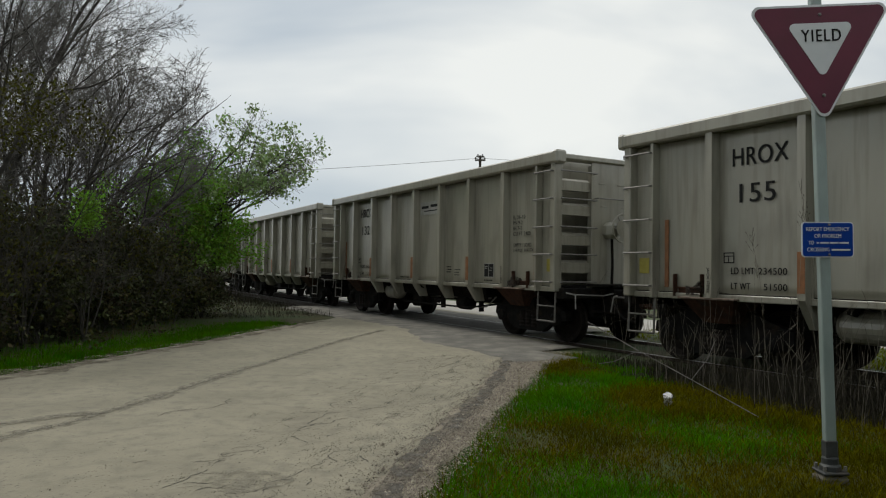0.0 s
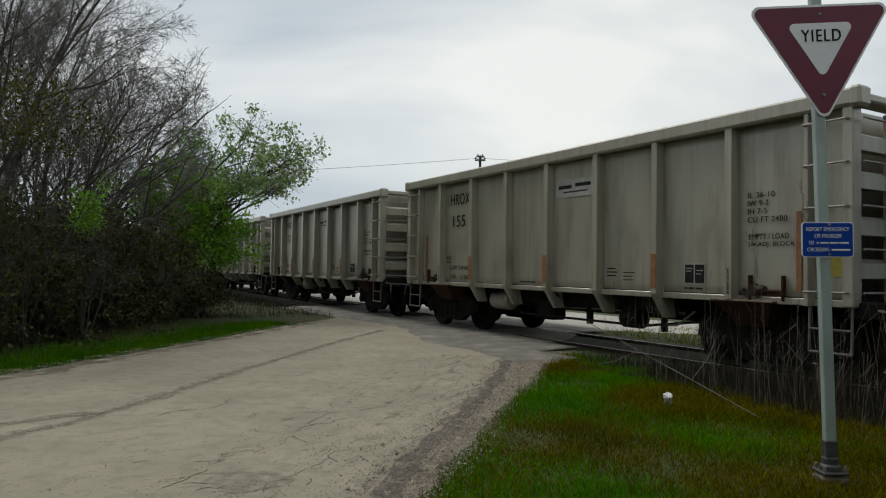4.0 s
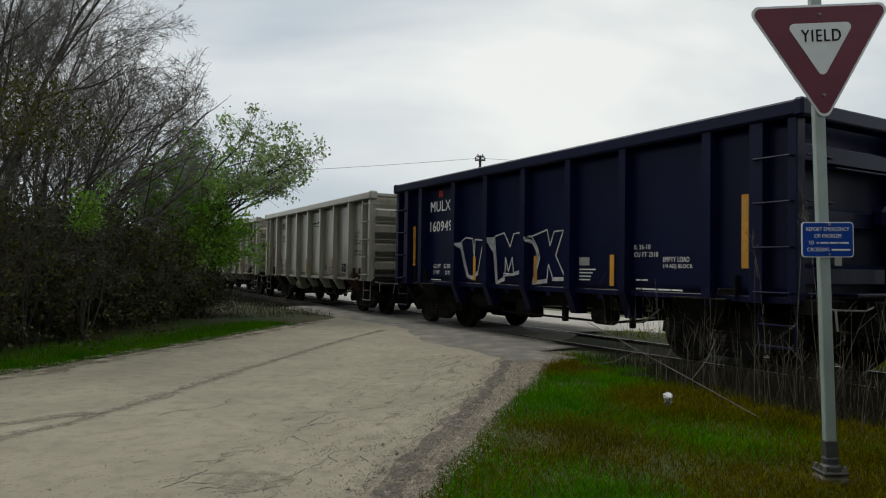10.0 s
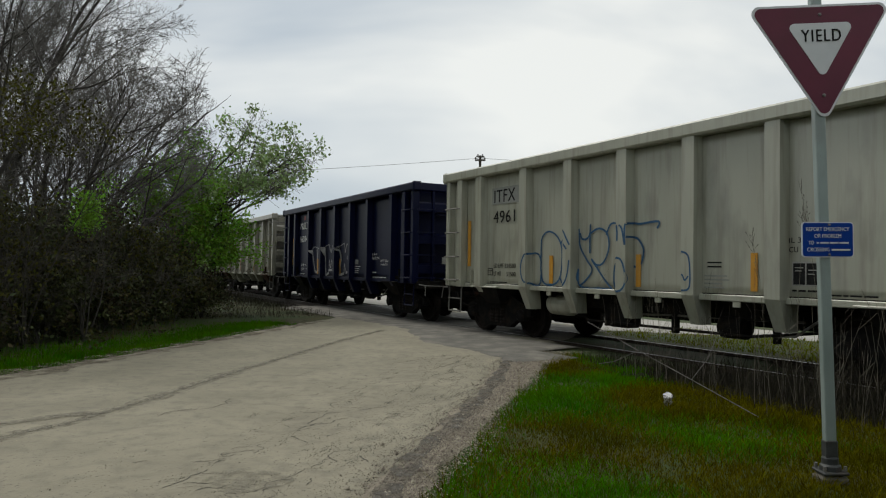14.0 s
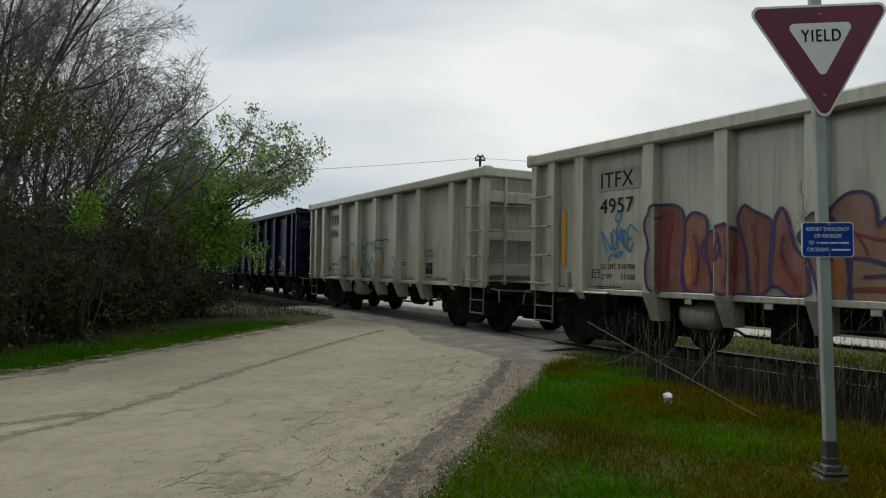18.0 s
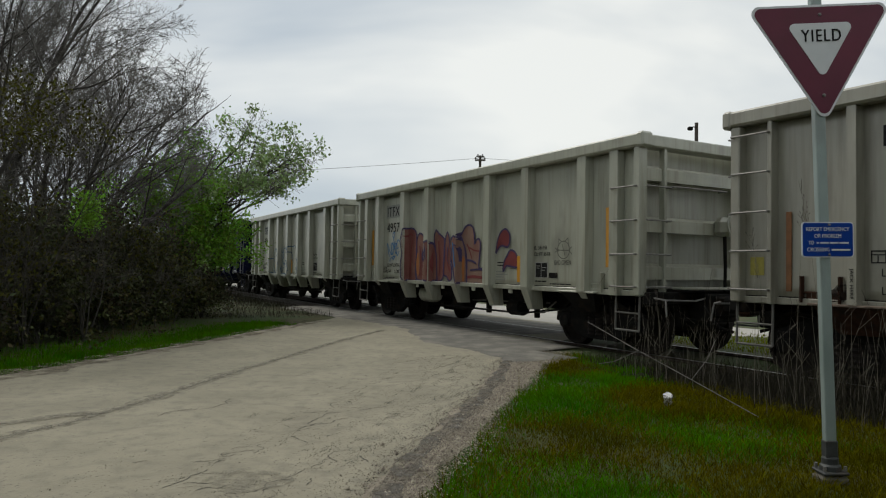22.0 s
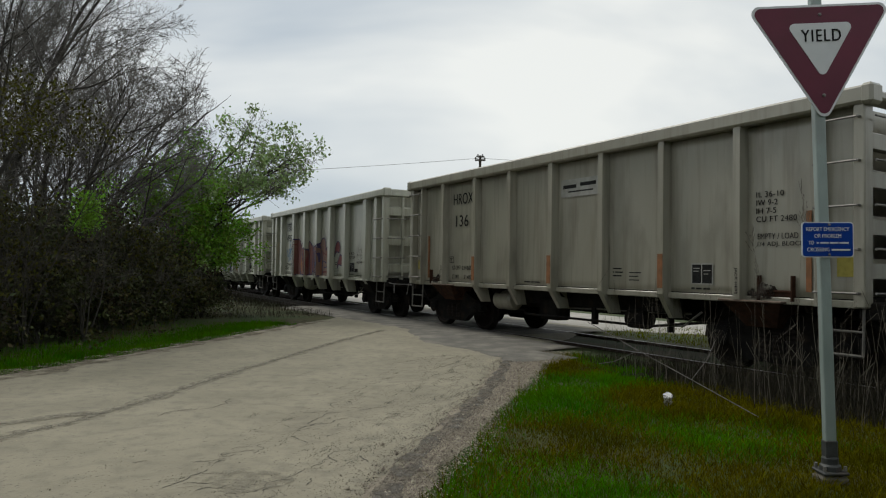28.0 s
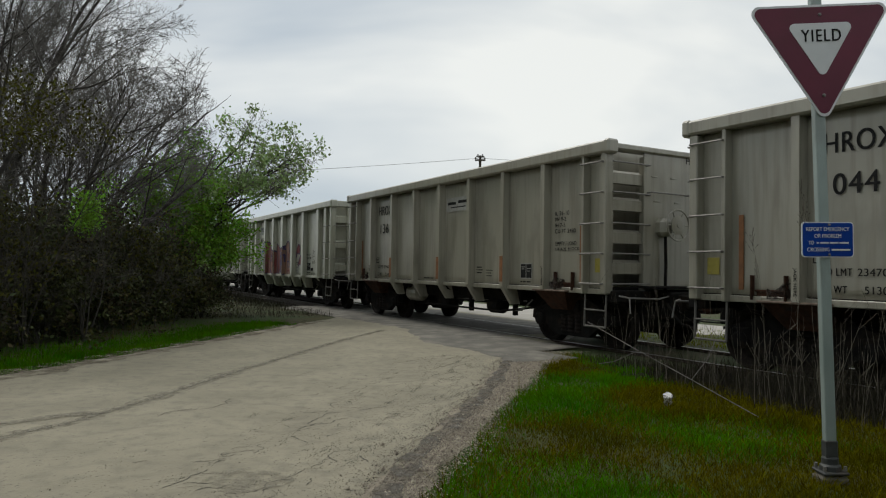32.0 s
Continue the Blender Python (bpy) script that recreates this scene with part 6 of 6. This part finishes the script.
def grass():
    rng = random.Random(8)
    green, dry, left, low = [], [], [], []
    while len(green) + len(dry) < 165000:
        wide = rng.random() < 0.12
        y = rng.uniform(-5, 12) if wide else 2.4 + 10.8 * rng.random() ** 1.25
        x = rng.uniform(-0.6, 12.0) if wide else rng.uniform(-0.3, 8.5)
        edge = along(VERGE, y) + 0.10 * noise.noise((y * 2.0, 0.0, 4.0))
        if x < edge or (not wide and x > y * 0.78 + 0.6):
            continue
        s, lat = beside_track(x, y)
        if lat < 1.75 or (s > -5.0 and lat < 2.3):
            continue
        if 2.58 < x < 2.71 and 4.68 < y < 4.80:
            continue
        thin = min(1.0, (x - edge) / 0.25 + 0.15) * min(1.0, 0.6 + (lat - 1.75) / 1.6)
        if rng.random() > thin:
            continue
        lush = 0.85 - 0.36 * (x - edge) + 1.5 * noise.noise((x * 0.9, y * 0.6, 2.0)) - (0.35 if lat < 3.0 else 0) - (0.35 if x < edge + 0.12 else 0)
        spot = (x, y, ground_height(x, y) - 0.01, 0.75 + 0.5 * noise.noise((x * 1.1, y * 1.1, 6.0)))
        (green if rng.random() < lush else dry).append(spot)
    blades("green_grass", green, 0.075, 0.0032, GREEN_GRASS, "lush green spring grass on the verge", "grass", 1, 1.3)
    blades("dry_grass", dry, 0.08, 0.0028, DRY_GRASS, "olive-brown grass and weeds round the sign post", "grass", 2, 1.4)
    while len(left) < 26000:
        y = rng.uniform(7.0, 17.2)
        edge = along(ROAD_LEFT, y) - 0.02
        x = edge - abs(rng.gauss(0, 0.85)) + 0.06
        s, lat = beside_track(x, y)
        if lat < 2.3:
            continue
        left.append((x, y, ground_height(x, y) - 0.01, 1.0 + 0.5 * noise.noise((x, y, 6.0))))
    blades("verge_grass", left, 0.065, 0.0045, GREEN_GRASS, "bright green grass strip below the thicket", "grass", 3)
    # beyond the track
    while len(low) < 20000:
        s, lat = rng.uniform(-24, -4.2), -rng.uniform(1.5, 4.9)
        if s > -6.5 and rng.random() < 0.4:
            continue
        p = on_track(s, lat)
        low.append((p.x, p.y, -0.08, 1.0))
    blades("far_grass", low, 0.055, 0.011, LIME_GRASS, "short yellow-green grass between the track and the far road", "grass", 4)
    dead = []
    while len(dead) < 25000:
        s, lat = rng.uniform(2.0, 34), rng.uniform(1.5, 6.0) + abs(rng.gauss(0, 0.6))
        if s < 8 and lat < 2.2:
            continue
        p = on_track(s, lat)
        if p.x > along(ROAD_LEFT, p.y) - 0.1 and p.y < 25:
            continue
        dead.append((p.x, p.y, -0.1, 0.22 + 0.3 * rng.random() + 0.3 * min(max((s - 8.0) / 6.0, 0.0), 1.0)))
    for _ in range(30000):
        s, lat = rng.uniform(-19, -8.0), 1.45 + abs(rng.gauss(0, 1.0))
        p = on_track(s, lat)
        if p.x < along(VERGE, p.y) + 0.35:
            continue
        dead.append((p.x, p.y, -0.12, rng.uniform(0.4, 1.2) * (0.28 + 0.55 * min(max((-s - 8.5) / 4.0, 0.0), 1.0)) * (1.0 if lat < 2.3 else 0.6 if lat < 3.0 else 0.35)))
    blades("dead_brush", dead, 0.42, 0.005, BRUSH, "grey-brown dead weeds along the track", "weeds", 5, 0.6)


def stalk(x, y, height, lean, seed, panicle):
    rng = random.Random(seed)
    bm = bmesh.new()
    d = Vector((lean[0], lean[1], 1.0)).normalized()
    p = Vector((x, y, ground_height(x, y) - 0.03))
    r = 0.0033 if height > 1.2 else 0.0027
    for i in range(4):
        q = p + d * height / 4
        rod(bm, p, q, r * (1 - 0.18 * i), 4, r * (1 - 0.18 * (i + 1)))
        if i > 0 and rng.random() < 0.55:
            e = (d + Vector((rng.gauss(0, 0.5), rng.gauss(0, 0.5), 0.1))).normalized()
            rod(bm, q, q + e * rng.uniform(0.08, 0.3), 0.002, 3)
        p = q
        d = (d + Vector((rng.gauss(0, 0.05), rng.gauss(0, 0.05), 0))).normalized()
    if panicle:
        for k in range(16):
            q = p - d * height * 0.25 * rng.random()
            e = (d + Vector((rng.gauss(0, 0.35), rng.gauss(0, 0.35), 0.1))).normalized()
            f = q + e * rng.uniform(0.06, 0.16)
            rod(bm, q, f, 0.0016, 3)
            rod(bm, f, f + e * 0.025, 0.005, 4, 0.001)
    tagged(part("dry_stalk", bm, STRAW), "tall dry straw-coloured weed stalk beside the track", "weed", "dry stalks by the track")


def stalks():
    rng = random.Random(17)
    k = 0
    while k < 135:
        s, lat = rng.uniform(-16.5, -8.4), 1.9 + abs(rng.gauss(0.3, 0.75))
        p = on_track(s, lat)
        if p.y < 5.4 or p.x < 2.5:
            continue
        stalk(p.x, p.y, rng.uniform(0.6, 1.35), (rng.gauss(0, 0.10), rng.gauss(0, 0.08)), 400 + k, False)
        k += 1
    for x, y, h, lean, i in ((3.75, 7.4, 2.25, (0.03, 0), 1), (3.95, 7.3, 2.4, (0.01, 0), 2), (3.55, 7.5, 1.9, (-0.10, 0), 3), (4.35, 7.2, 1.5, (0.16, 0), 4), (3.2, 8.3, 1.2, (-0.05, 0), 5)):
        stalk(x, y, h, lean, 600 + i, i < 4)
    # a fallen stem that leans over the grass
    bm = bmesh.new()
    bent(bm, [(3.02, 6.65, 0.02), (2.6, 7.25, 0.27), (2.2, 7.8, 0.50), (1.78, 8.5, 0.76)], 0.0045, 5)
    bent(bm, [(2.6, 7.25, 0.27), (2.9, 7.6, 0.45), (3.1, 7.9, 0.62)], 0.004, 4)
    bent(bm, [(2.2, 7.8, 0.50), (1.95, 7.9, 0.36), (1.8, 7.95, 0.33)], 0.003, 4)
    tagged(part("fallen_stalk", bm, TWIG), "long dead stem fallen across the grass", "weed")


tall = thicket()
leafy_tree()
shade_hedge(undergrowth(), tall)
grass()
stalks()


# ---- poles, wire and litter ----
POLE_WOOD = material("weathered_pole_wood", (0.05, 0.042, 0.035), (0.09, 0.078, 0.065), 0.9, grain=10, stretch=(1, 1, 0.2))
WIRE = material("black_cable", (0.03, 0.03, 0.03), (0.05, 0.05, 0.05), 0.7)
CAN_METAL = material("crumpled_white_cup", (0.42, 0.42, 0.41), (0.68, 0.68, 0.67), 0.5, grain=25, stain=(0.10, 0.095, 0.09), stain_scale=42, stain_at=(0.52, 0.58), spots=(0.02, 0.02, 0.02), spots_scale=60, spots_at=(0.6, 0.64))


def utility_pole():
    pole = tagged(new("utility_pole"), "wooden utility pole with a crossarm beyond the train", "utility pole")
    pole.location = (3.1, 60.0, -0.1)
    bm = bmesh.new()
    rod(bm, (0, 0, 0), (0, 0, 11.35), 0.17, 12, 0.11)
    part("shaft", bm, POLE_WOOD, pole)
    boxed("crossarm", (-0.45, 0.45, -0.2, -0.08, 10.85, 11.0), POLE_WOOD, pole)
    boxed("crossarm", (-0.36, 0.36, -0.2, -0.08, 11.16, 11.28), POLE_WOOD, pole)
    for x in (-0.4, -0.2, 0.2, 0.4):
        bm = bmesh.new()
        turned(bm, [(0.03, 0), (0.06, 0.03), (0.04, 0.08), (0.06, 0.11), (0.03, 0.16)], (x, -0.14, 11.0 if abs(x) > 0.3 else 11.28), (x, -0.14, 12.5), 8)
        part("insulator", bm, POLE_WOOD, pole)
    ends = ((-60.0, 60.0, 8.2), (3.1, 59.9, 11.0), (70.0, 60.0, 10.6))
    line = []
    for a, b in zip(ends, ends[1:]):
        a, b = Vector(a), Vector(b)
        line += [a.lerp(b, i / 16) - Vector((0, 0, 3.2 * (i / 16) * (1 - i / 16))) for i in range(17 if b.x > 10 else 16)]
    wire = Wood(1)
    wire.tube(line, [0.015] * len(line), 4, False)
    tagged(sheet("overhead_wire", *wire.thick, WIRE), "thin black overhead wire strung between poles", "cable")


def lamp_pole():
    pole = tagged(new("lamp_pole"), "dark pole with a small floodlight beyond the train", "lamp pole")
    pole.location = (14.55, 40.0, -0.1)
    bm = bmesh.new()
    rod(bm, (0, 0, 0), (0, 0, 10.15), 0.13, 12, 0.10)
    part("shaft", bm, POLE_WOOD, pole)
    bm = bmesh.new()
    bent(bm, [(0, -0.1, 9.85), (-0.25, -0.1, 9.9)], 0.025, 6)
    part("bracket", bm, DARK_STEEL, pole)
    bm = bmesh.new()
    box(bm, -0.54, -0.25, -0.2, 0.0, 9.68, 9.9, 0.05)
    part("floodlight", bm, DARK_STEEL, pole)


def can():
    bm = bmesh.new()
    turned(bm, [(0.03, 0.0), (0.046, 0.004), (0.05, 0.05), (0.043, 0.075), (0.052, 0.10), (0.054, 0.145), (0.046, 0.155), (0.02, 0.15)], (0, 0, 0), (0, 0, 1), 22)
    for v in bm.verts:
        v.co += Vector((noise.noise(v.co * 24), noise.noise(v.co * 24 + Vector((5, 0, 0))), 0.5 * noise.noise(v.co * 30))) * 0.016
    ob = part("crumpled_cup", bm, CAN_METAL)
    tagged(ob, "crumpled white drink cup lying in the grass", "litter")
    ob.matrix_world = pose(2.37, 7.28, 0.0, 24, -22, 20) @ Matrix.Diagonal((0.84, 0.84, 0.9, 1.0))


utility_pole()
lamp_pole()
can()


motions()
